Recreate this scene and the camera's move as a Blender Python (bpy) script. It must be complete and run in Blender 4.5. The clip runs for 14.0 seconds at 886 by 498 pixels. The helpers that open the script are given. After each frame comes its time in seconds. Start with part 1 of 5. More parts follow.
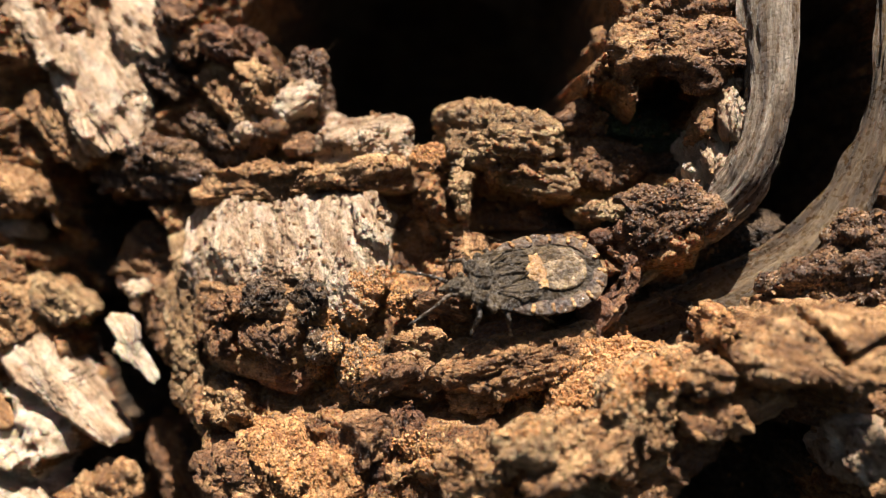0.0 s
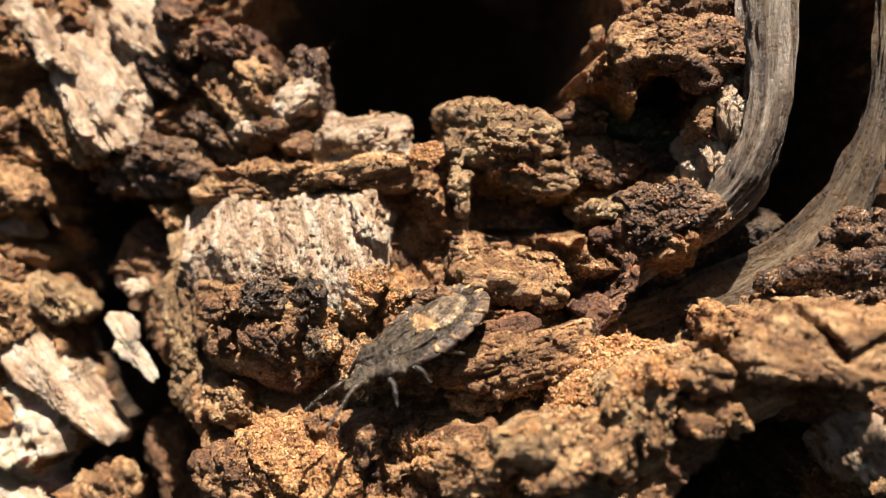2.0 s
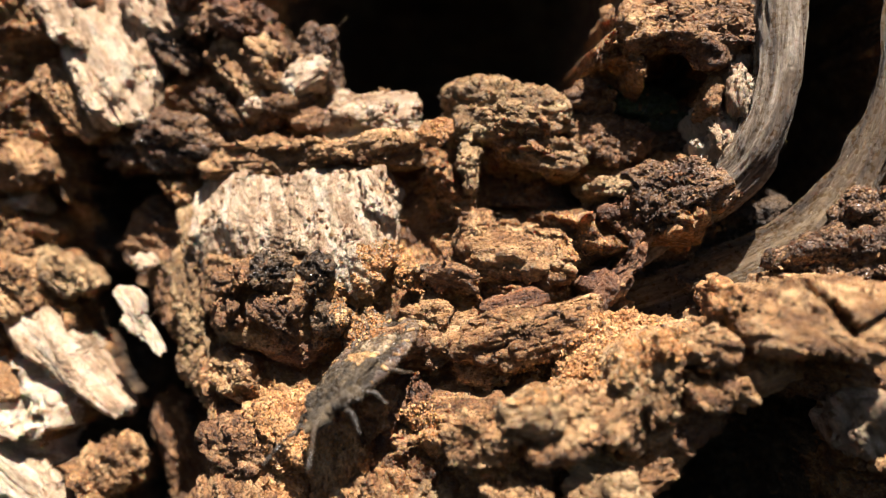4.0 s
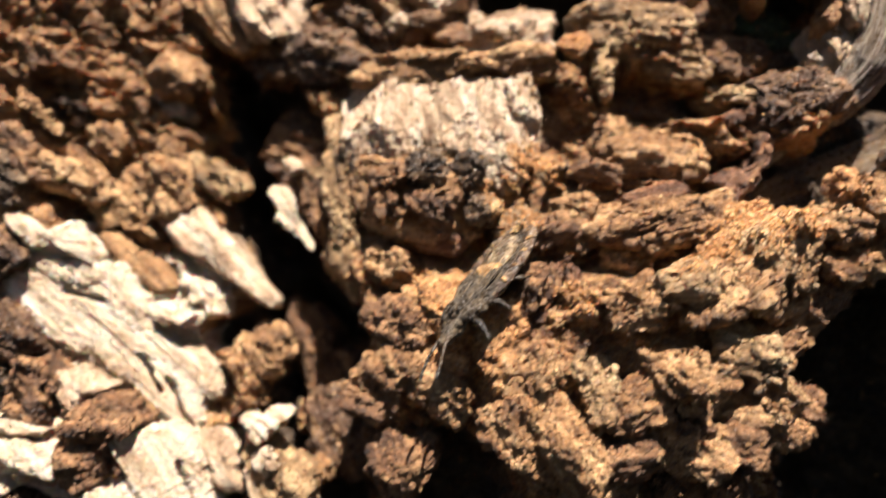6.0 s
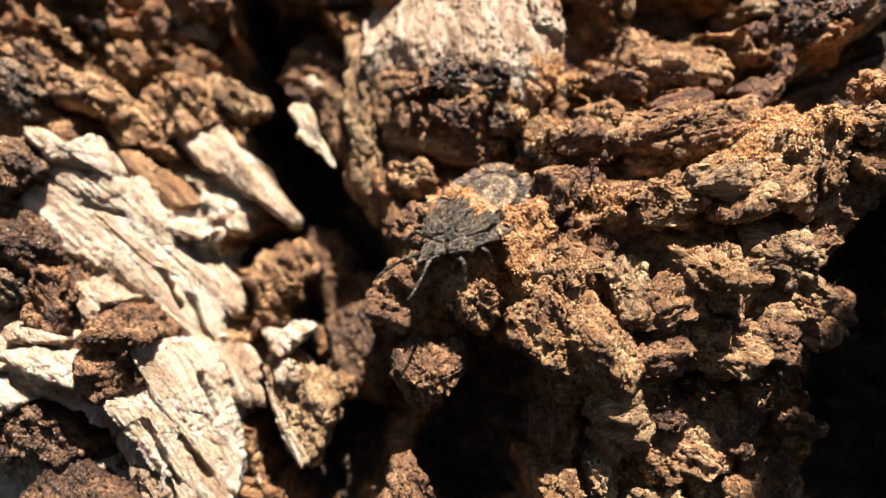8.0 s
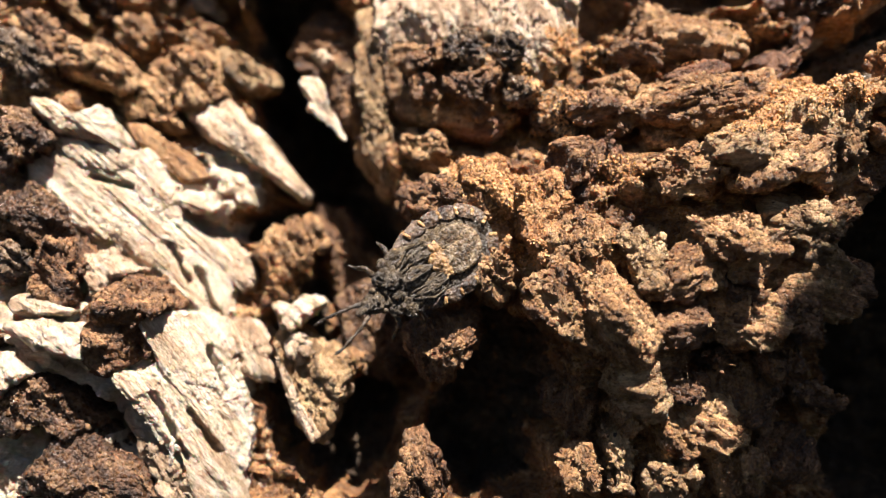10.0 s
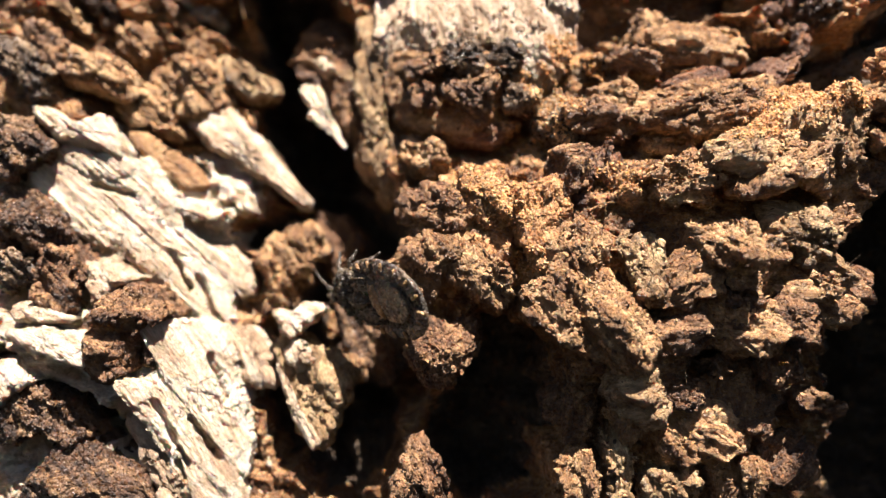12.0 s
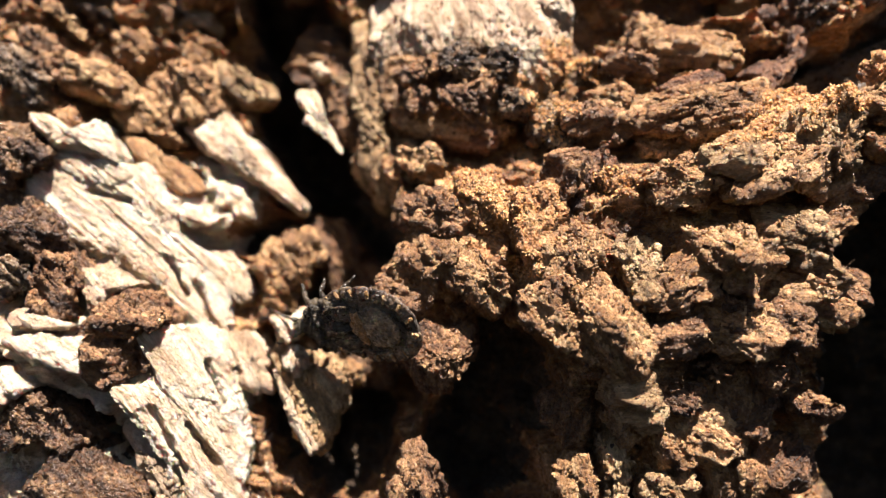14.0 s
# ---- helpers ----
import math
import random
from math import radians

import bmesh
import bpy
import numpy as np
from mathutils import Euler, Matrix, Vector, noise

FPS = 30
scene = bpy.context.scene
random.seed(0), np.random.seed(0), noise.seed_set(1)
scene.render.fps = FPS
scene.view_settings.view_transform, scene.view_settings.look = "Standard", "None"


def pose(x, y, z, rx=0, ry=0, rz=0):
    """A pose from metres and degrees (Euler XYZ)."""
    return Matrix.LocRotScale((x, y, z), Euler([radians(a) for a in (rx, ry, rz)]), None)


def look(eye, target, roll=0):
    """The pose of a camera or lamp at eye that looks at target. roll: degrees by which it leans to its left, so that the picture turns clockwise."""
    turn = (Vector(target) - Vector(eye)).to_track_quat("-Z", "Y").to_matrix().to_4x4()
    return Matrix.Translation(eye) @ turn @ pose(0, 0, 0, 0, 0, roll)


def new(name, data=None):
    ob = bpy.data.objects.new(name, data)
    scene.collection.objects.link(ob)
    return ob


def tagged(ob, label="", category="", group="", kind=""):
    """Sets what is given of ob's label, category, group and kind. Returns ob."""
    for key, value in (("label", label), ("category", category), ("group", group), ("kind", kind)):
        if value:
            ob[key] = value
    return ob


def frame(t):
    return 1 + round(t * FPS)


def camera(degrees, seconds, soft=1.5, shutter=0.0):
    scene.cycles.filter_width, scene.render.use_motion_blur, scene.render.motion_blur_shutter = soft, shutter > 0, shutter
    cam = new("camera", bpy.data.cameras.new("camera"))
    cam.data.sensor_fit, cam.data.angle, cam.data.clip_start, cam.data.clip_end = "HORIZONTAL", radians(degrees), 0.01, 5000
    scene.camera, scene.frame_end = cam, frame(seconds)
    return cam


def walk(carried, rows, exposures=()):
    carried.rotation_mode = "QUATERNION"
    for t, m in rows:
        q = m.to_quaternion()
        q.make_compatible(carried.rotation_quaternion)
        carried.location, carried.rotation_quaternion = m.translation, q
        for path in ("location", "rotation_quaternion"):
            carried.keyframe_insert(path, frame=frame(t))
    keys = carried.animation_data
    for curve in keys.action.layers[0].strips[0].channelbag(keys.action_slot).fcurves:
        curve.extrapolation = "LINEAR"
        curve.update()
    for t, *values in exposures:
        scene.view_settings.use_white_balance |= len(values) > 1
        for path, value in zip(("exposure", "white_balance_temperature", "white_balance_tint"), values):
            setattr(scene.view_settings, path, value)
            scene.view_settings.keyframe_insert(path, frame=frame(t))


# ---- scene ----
cam = camera(55.9, 14.0, soft=0.95, shutter=0.5)
METRES, EYE = 0.036, 0.0
ROWS = [
    (0.0, 0.0, 0.0, 0.0, 0.0, 0.0, -0.0),
    (0.5, 0.0059, 0.0024, 0.0009, 0.1, 0.1, 0.06),
    (1.0, 0.0069, 0.0002, 0.002, 0.09, 0.05, 0.11),
    (1.5, 0.0057, -0.0004, -0.0023, 0.09, 0.13, 0.05),
    (2.0, 0.0018, 0.0006, -0.0096, 0.01, 0.26, -0.01),
    (2.5, 0.0006, 0.0032, -0.0107, -0.03, 0.29, -0.02),
    (5.0, -0.055, -0.0276, -0.0845, -0.09, 0.42, -1.12),
    (5.5, -0.1802, -0.0998, -0.1062, -0.75, 0.29, -1.02),
    (6.0, -0.3378, -0.1335, -0.274, -1.67, 0.76, -1.25),
    (6.5, -0.4709, -0.1478, -0.4006, -2.63, 1.38, -1.2),
    (7.0, -0.4638, -0.1341, -0.4763, -2.55, 2.02, -1.16),
    (7.5, -0.3926, -0.1155, -0.4852, -2.16, 2.02, -1.0),
    (8.0, -0.3998, -0.1151, -0.4859, -2.33, 2.02, -1.08),
    (10.5, -0.4355, -0.0881, -0.555, -2.73, 2.52, -1.27),
    (11.0, -0.4275, -0.0938, -0.5425, -2.55, 2.62, -1.12),
    (11.5, -0.4266, -0.0956, -0.5424, -2.48, 2.76, -1.14),
    (12.0, -0.4233, -0.0963, -0.5447, -2.36, 2.76, -1.16),
    (12.5, -0.4187, -0.0957, -0.5397, -2.35, 2.73, -0.99),
    (13.0, -0.42, -0.093, -0.537, -2.42, 2.59, -0.94),
    (13.5, -0.4178, -0.0967, -0.5367, -2.44, 2.7, -0.86),
    (14.0, -0.418, -0.0964, -0.5345, -2.38, 2.72, -0.86),
]
walk(cam, [(t, pose(METRES * x, METRES * y - 0.054, EYE + METRES * z, 90 + pitch, roll, yaw)) for t, x, y, z, yaw, pitch, roll in ROWS],
     exposures=[(0, 1.60, 6480, 14.5), (2.7, 1.70, 6430, 14.5), (4.8, 1.85, 6330, 14.5), (6.0, 1.94, 6450, 16), (7.0, 1.89, 6350, 16), (8.2, 1.82, 6300, 16),
                (10.3, 1.94, 6250, 16), (11.5, 1.92, 6250, 16), (12.1, 2.14, 6200, 16), (12.7, 2.19, 6200, 16), (13.0, 2.05, 6200, 16), (13.5, 1.98, 6250, 16), (14.0, 2.08, 6250, 16)])

# a close view: focus on the bug's ground, a small aperture
cam.data.dof.use_dof, cam.data.dof.focus_distance, cam.data.dof.aperture_fstop = True, 0.0525, 20.0

# ---- light: a hard high sun, a clear sky ----
SUN = Vector((0.12, -0.42, 0.90)).normalized()
world = bpy.data.worlds.new("sky")
scene.world = world
world.use_nodes = True
wn = world.node_tree.nodes
sky = wn.new("ShaderNodeTexSky")
sky.sky_type, sky.sun_disc = "NISHITA", False
sky.sun_elevation, sky.sun_rotation = math.asin(SUN.z), math.atan2(SUN.x, SUN.y)
wn["Background"].inputs["Strength"].default_value = 0.02
world.node_tree.links.new(sky.outputs[0], wn["Background"].inputs["Color"])
sun = new("sun", bpy.data.lights.new("sun", "SUN"))
sun.data.energy, sun.data.angle, sun.data.color = 5.0, radians(0.5), (1.0, 0.92, 0.80)
sun.matrix_world = look(SUN, (0, 0, 0))

MM = 0.001


# ---- noise on arrays ----
def _hash(ix, iy, iz, seed):
    h = (ix.astype(np.int64) * 374761393 + iy.astype(np.int64) * 668265263 + iz.astype(np.int64) * 2147483647 + seed * 1274126177) & 0xFFFFFFFF
    h = ((h ^ (h >> 13)) * 1274126177) & 0xFFFFFFFF
    h = ((h ^ (h >> 15)) * 2246822519) & 0xFFFFFFFF
    return (h ^ (h >> 16)).astype(np.float64) / 4294967296.0


def vnoise(p, seed=0):
    """Smooth value noise, -1 to 1, of an (n, 3) array."""
    i = np.floor(p)
    f = p - i
    f = f * f * f * (f * (f * 6 - 15) + 10)
    i = i.astype(np.int64)
    out = 0
    for dx in (0, 1):
        for dy in (0, 1):
            for dz in (0, 1):
                w = (f[:, 0] if dx else 1 - f[:, 0]) * (f[:, 1] if dy else 1 - f[:, 1]) * (f[:, 2] if dz else 1 - f[:, 2])
                out = out + w * _hash(i[:, 0] + dx, i[:, 1] + dy, i[:, 2] + dz, seed)
    return out * 2 - 1


def fractal(p, octaves, seed=0, gain=0.5):
    out, a = 0, 1.0
    for o in range(octaves):
        out = out + a * vnoise(p * 2.03 ** o + 17.3 * o, seed + o)
        a *= gain
    return out


def ridged(p, octaves, seed=0, gain=0.5):
    out, a = 0, 1.0
    for o in range(octaves):
        out = out + a * (1 - 2 * np.abs(vnoise(p * 2.1 ** o + 9.1 * o, seed + o)))
        a *= gain
    return out


def cells(p, seed=0):
    """Distance to the nearest and to the second seed point, and the cell's number."""
    i = np.floor(p).astype(np.int64)
    n = len(p)
    f1, f2, ident = np.full(n, 9.0), np.full(n, 9.0), np.zeros(n)
    for dx in (-1, 0, 1):
        for dy in (-1, 0, 1):
            for dz in (-1, 0, 1):
                a, b, c = i[:, 0] + dx, i[:, 1] + dy, i[:, 2] + dz
                h = _hash(a, b, c, seed + 3)
                d = np.sqrt((a + _hash(a, b, c, seed) - p[:, 0]) ** 2 + (b + _hash(a, b, c, seed + 1) - p[:, 1]) ** 2 + (c + _hash(a, b, c, seed + 2) - p[:, 2]) ** 2)
                near = d < f1
                f2 = np.where(near, f1, np.minimum(f2, d))
                ident = np.where(near, h, ident)
                f1 = np.where(near, d, f1)
    return f1, f2, ident


def smooth(a, b, x):
    t = np.clip((x - a) / (b - a), 0, 1)
    return t * t * (3 - 2 * t)


# ---- materials ----
def node_material(name):
    m = bpy.data.materials.new(name)
    m.use_nodes = True
    return m, m.node_tree.nodes, m.node_tree.links, m.node_tree.nodes["Principled BSDF"]


def bark_material(name, dark, mid, light, fresh, rough=0.85, grain=(0.35, 1.1, 1.6), fresh_at=0.62, bump=1.2, gritty=1.0, along="", glow=0.08, speckle=0.68):
    """Weathered bark: three tones in patches, reddish fresh wood showing in places, fibres along the local X, fine relief."""
    m, n, l, b = node_material(name)
    tc = n.new("ShaderNodeTexCoord")
    mp = n.new("ShaderNodeMapping")
    mp.inputs["Scale"].default_value = [1000 * g for g in grain]
    if along:
        at = n.new("ShaderNodeAttribute")
        at.attribute_name = along
        l.new(at.outputs["Vector"], mp.inputs["Vector"])
    else:
        l.new(tc.outputs["Object"], mp.inputs["Vector"])
    info = n.new("ShaderNodeObjectInfo")
    shift = n.new("ShaderNodeMath")
    shift.operation = "MULTIPLY"
    shift.inputs[1].default_value = 50.0
    l.new(info.outputs["Random"], shift.inputs[0])
    off = n.new("ShaderNodeVectorMath")
    l.new(mp.outputs[0], off.inputs[0])
    l.new(shift.outputs[0], off.inputs[1])

    def noise_node(scale, detail, rough_, dist=0.0):
        t = n.new("ShaderNodeTexNoise")
        t.inputs["Scale"].default_value, t.inputs["Detail"].default_value = scale, detail
        t.inputs["Roughness"].default_value, t.inputs["Distortion"].default_value = rough_, dist
        l.new(off.outputs[0], t.inputs["Vector"])
        return t.outputs["Fac"]

    def ramp(fac, stops):
        r = n.new("ShaderNodeValToRGB")
        while len(r.color_ramp.elements) < len(stops):
            r.color_ramp.elements.new(0.5)
        for e, (pos, col) in zip(r.color_ramp.elements, stops):
            e.position, e.color = pos, (*col, 1)
        l.new(fac, r.inputs[0])
        return r.outputs[0]

    def mix(fac, a, c, mode="MIX"):
        x = n.new("ShaderNodeMix")
        x.data_type, x.blend_type = "RGBA", mode
        if isinstance(fac, float):
            x.inputs["Factor"].default_value = fac
        else:
            l.new(fac, x.inputs["Factor"])
        l.new(a, x.inputs["A"])
        if isinstance(c, tuple):
            x.inputs["B"].default_value = (*c, 1)
        else:
            l.new(c, x.inputs["B"])
        return x.outputs["Result"]

    def grit_node(scale, feature):
        t = n.new("ShaderNodeTexVoronoi")
        t.feature = feature
        t.inputs["Scale"].default_value = scale
        wob = n.new("ShaderNodeTexNoise")
        wob.inputs["Scale"].default_value, wob.inputs["Detail"].default_value = scale * 0.8, 3
        l.new(even.outputs[0], wob.inputs["Vector"])
        add = n.new("ShaderNodeVectorMath")
        add.operation = "MULTIPLY_ADD"
        l.new(wob.outputs["Color"], add.inputs[0])
        add.inputs[1].default_value = [0.9 / scale] * 3
        l.new(even.outputs[0], add.inputs[2])
        l.new(add.outputs[0], t.inputs["Vector"])
        return t

    even = n.new("ShaderNodeVectorMath")
    even.operation = "SCALE"
    even.inputs["Scale"].default_value = 1000.0
    l.new(tc.outputs["Object"], even.inputs[0])
    big, fine, spots = noise_node(0.55, 8, 0.68, 0.6), noise_node(4.2, 6, 0.75, 0.4), noise_node(0.9, 6, 0.65, 1.0)
    grit = grit_node(4.5, "F1")
    col = ramp(big, [(0.36, dark), (0.49, mid), (0.62, light)])
    white, black = (1, 1, 1), (0, 0, 0)
    col = mix(ramp(spots, [(fresh_at, black), (fresh_at + 0.1, white)]), col, fresh)
    speck = ramp(fine, [(0.30, (0.22, 0.18, 0.16)), (0.5, (0.95, 0.92, 0.88)), (0.70, (1.35, 1.32, 1.28))])
    col = mix(speckle, col, speck, "MULTIPLY")
    bw = n.new("ShaderNodeSeparateColor")
    l.new(grit.outputs["Color"], bw.inputs[0])
    col = mix(0.5 * gritty, col, ramp(bw.outputs[0], [(0.0, (0.35, 0.28, 0.24)), (0.5, (1, 0.97, 0.94)), (1.0, (1.45, 1.42, 1.36))]), "MULTIPLY")
    l.new(col, b.inputs["Base Color"])
    b.inputs["Specular IOR Level"].default_value = 0.6
    # thin wood lets a little warm light through
    b.inputs["Subsurface Weight"].default_value, b.inputs["Subsurface Scale"].default_value = glow, 0.0009
    b.inputs["Subsurface Radius"].default_value = (1.0, 0.4, 0.15)
    gloss = n.new("ShaderNodeMapRange")
    gloss.inputs["To Min"].default_value, gloss.inputs["To Max"].default_value = rough - 0.5, min(1.0, rough + 0.1)
    l.new(bw.outputs[1], gloss.inputs["Value"])
    l.new(gloss.outputs[0], b.inputs["Roughness"])
    relief = n.new("ShaderNodeMath")
    relief.operation = "ADD"
    l.new(noise_node(2.2, 10, 0.75, 0.5), relief.inputs[0])
    l.new(noise_node(7.0, 5, 0.7), relief.inputs[1])
    bp = n.new("ShaderNodeBump")
    bp.inputs["Strength"].default_value, bp.inputs["Distance"].default_value = bump, 0.0004
    l.new(relief.outputs[0], bp.inputs["Height"])
    bp2 = n.new("ShaderNodeBump")
    bp2.invert = True
    bp2.inputs["Strength"].default_value, bp2.inputs["Distance"].default_value = 0.9 * gritty, 0.00022
    l.new(grit.outputs["Distance"], bp2.inputs["Height"])
    l.new(bp.outputs[0], bp2.inputs["Normal"])
    l.new(bp2.outputs[0], b.inputs["Normal"])
    return m


TAN = bark_material("tan_bark", (0.175, 0.078, 0.028), (0.391, 0.205, 0.080), (0.680, 0.430, 0.212), (0.515, 0.210, 0.062), speckle=0.5, gritty=0.7)
PALE = bark_material("pale_bark", (0.34, 0.212, 0.122), (0.70, 0.495, 0.32), (0.90, 0.755, 0.58), (0.48, 0.235, 0.095), fresh_at=0.62, gritty=0.3, speckle=0.42)
BLEACH = bark_material("bleached_bark", (0.45, 0.305, 0.185), (0.76, 0.605, 0.43), (0.90, 0.80, 0.655), (0.58, 0.33, 0.15), fresh_at=0.66, gritty=0.3, speckle=0.45, glow=0.2)
BROWN = bark_material("brown_bark", (0.067, 0.029, 0.011), (0.196, 0.091, 0.035), (0.443, 0.248, 0.112), (0.412, 0.158, 0.046), speckle=0.55, gritty=0.8)
RED = bark_material("red_bark", (0.057, 0.022, 0.011), (0.206, 0.088, 0.038), (0.453, 0.248, 0.124), (0.433, 0.167, 0.051), fresh_at=0.58, speckle=0.55, gritty=0.7)
CRUST = bark_material("dark_crust", (0.030, 0.020, 0.012), (0.13, 0.083, 0.048), (0.40, 0.275, 0.165), (0.27, 0.12, 0.05), rough=0.6, fresh_at=0.62, glow=0.05)
DARK = bark_material("dark_bark", (0.030, 0.015, 0.008), (0.12, 0.060, 0.028), (0.32, 0.19, 0.095), (0.34, 0.14, 0.05), rough=0.7, glow=0.1)
GREY = bark_material("grey_bark", (0.196, 0.110, 0.046), (0.433, 0.263, 0.120), (0.721, 0.506, 0.274), (0.494, 0.224, 0.075), fresh_at=0.64, speckle=0.5, gritty=0.5)
ORANGE = bark_material("rotten_wood", (0.247, 0.100, 0.033), (0.484, 0.224, 0.076), (0.721, 0.420, 0.183), (0.474, 0.172, 0.046), speckle=0.5)
WOOD = bark_material("bare_wood", (0.045, 0.024, 0.012), (0.175, 0.127, 0.08), (0.39, 0.33, 0.26), (0.09, 0.038, 0.014), rough=0.65, grain=(0.22, 1.3, 1.3), fresh_at=0.59, bump=1.0, gritty=0.35, along="fibre", glow=0.15)
INNER = bark_material("inner_wood", (0.093, 0.040, 0.015), (0.268, 0.129, 0.046), (0.556, 0.329, 0.149), (0.494, 0.224, 0.071), glow=0.3, speckle=0.55)
MOSS = bark_material("moss", (0.008, 0.014, 0.004), (0.03, 0.05, 0.012), (0.07, 0.10, 0.025), (0.05, 0.04, 0.02), grain=(1, 1, 1))
# dark wood for recesses: the shade there is put into the colour
RECESS_SHADE = bark_material("recess_shade_wood", (0.018, 0.011, 0.006), (0.07, 0.042, 0.021), (0.16, 0.105, 0.055), (0.08, 0.04, 0.018), glow=0.0)
# the rim's wood, toned darker than the strand's: its shade is in the colour
SHADED_RIMWOOD = bark_material("shaded_rim_wood", (0.03, 0.016, 0.007), (0.10, 0.062, 0.028), (0.215, 0.155, 0.09), (0.08, 0.036, 0.013), rough=0.65, grain=(0.22, 1.3, 1.3), fresh_at=0.59, bump=1.0, gritty=0.35, along="fibre", glow=0.15)
LOOK = {"tan_bark": "tan weathered", "pale_bark": "pale sun-bleached", "bleached_bark": "almost white sun-bleached", "brown_bark": "rough brown", "red_bark": "reddish brown splintered",
        "dark_crust": "blackened crusty", "grey_bark": "grey fibrous", "dark_bark": "dark brown porous", "rotten_wood": "crumbling orange", "moss": "dark green moss-covered"}


def mesh_object(name, verts, faces, material, parent=None, label="", flat=False):
    """verts: (n, 3) metres; faces: (m, 4) indices."""
    me = bpy.data.meshes.new(name)
    verts, faces = np.asarray(verts, dtype=np.float32), np.asarray(faces, dtype=np.int32)
    k = faces.shape[1]
    me.vertices.add(len(verts))
    me.vertices.foreach_set("co", verts.ravel())
    me.loops.add(faces.size)
    me.loops.foreach_set("vertex_index", faces.ravel())
    me.polygons.add(len(faces))
    me.polygons.foreach_set("loop_start", np.arange(0, faces.size, k, dtype=np.int32))
    me.polygons.foreach_set("use_smooth", np.full(len(faces), not flat))
    me.update(calc_edges=True)
    me.validate()
    me.materials.append(material)
    ob = new(name, me)
    ob.parent = parent
    if label:
        tagged(ob, label)
    return ob


def grid_faces(nu, nv, wrap=False):
    """Quads of a grid of nu rows by nv columns; wrap closes each row on itself."""
    i = np.arange(nu - 1)[:, None]
    j = np.arange(nv if wrap else nv - 1)[None, :]
    k = (j + 1) % nv
    return np.stack([i * nv + j, i * nv + k, (i + 1) * nv + k, (i + 1) * nv + j], -1).reshape(-1, 4)


# ---- the trunk's own surface ----
def swell(x, z, cx, cz, rx, rz, turn, height):
    c, s = math.cos(radians(turn)), math.sin(radians(turn))
    u, v = ((x - cx) * c + (z - cz) * s) / rx, (-(x - cx) * s + (z - cz) * c) / rz
    return height * np.exp(-(u * u + v * v) ** 1.5)


def furrow(x, z, x0, z0, x1, z1, wide, deep):
    dx, dz = x1 - x0, z1 - z0
    t = np.clip(((x - x0) * dx + (z - z0) * dz) / (dx * dx + dz * dz), 0, 1)
    d = np.hypot(x - x0 - t * dx, z - z0 - t * dz)
    return deep * (1 - smooth(0.45, 1.25, d / wide))


def spaced(lo, core0, core1, hi, step):
    """Fine steps in the core, growing ones outside it."""
    out = list(np.arange(core0, core1, step))
    s, v = step, core0
    while v > lo:
        s *= 1.09
        v -= s
        out.insert(0, v)
    s, v = step, out[-1]
    while v < hi:
        s *= 1.09
        v += s
        out.append(v)
    return np.array(out)


def hill(x, z, cx, cz, height):
    return height * np.exp(-(((x - cx) / 9) ** 2 + ((z - cz) / 9) ** 2))


trunk = tagged(new("tree_trunk"), "old tree trunk with cracked weathered bark and a dark hollow", "tree trunk", kind="structure")


# ---- pieces of bark ----
SHAPES = {  # power of the outline, number of broken faces, coarse relief, plates, fibres, fine relief, stretch along the fibres
    "chunk": (0.85, 9, 0.20, 0.12, 0.14, 0.085, (0.5, 1.0, 1.0)),
    "plate": (0.88, 7, 0.14, 0.08, 0.27, 0.07, (0.28, 1.0, 1.1)),
    "dome": (0.85, 0, 0.13, 0.07, 0.06, 0.08, (0.8, 1.0, 1.0)),
}
KIND = {"chunk": ("bark_chunk", "bark chunk on the trunk"), "plate": ("bark_plate", "bark plate on the trunk"), "dome": ("bark_knob", "rounded bark knob on the trunk")}
made = [0]


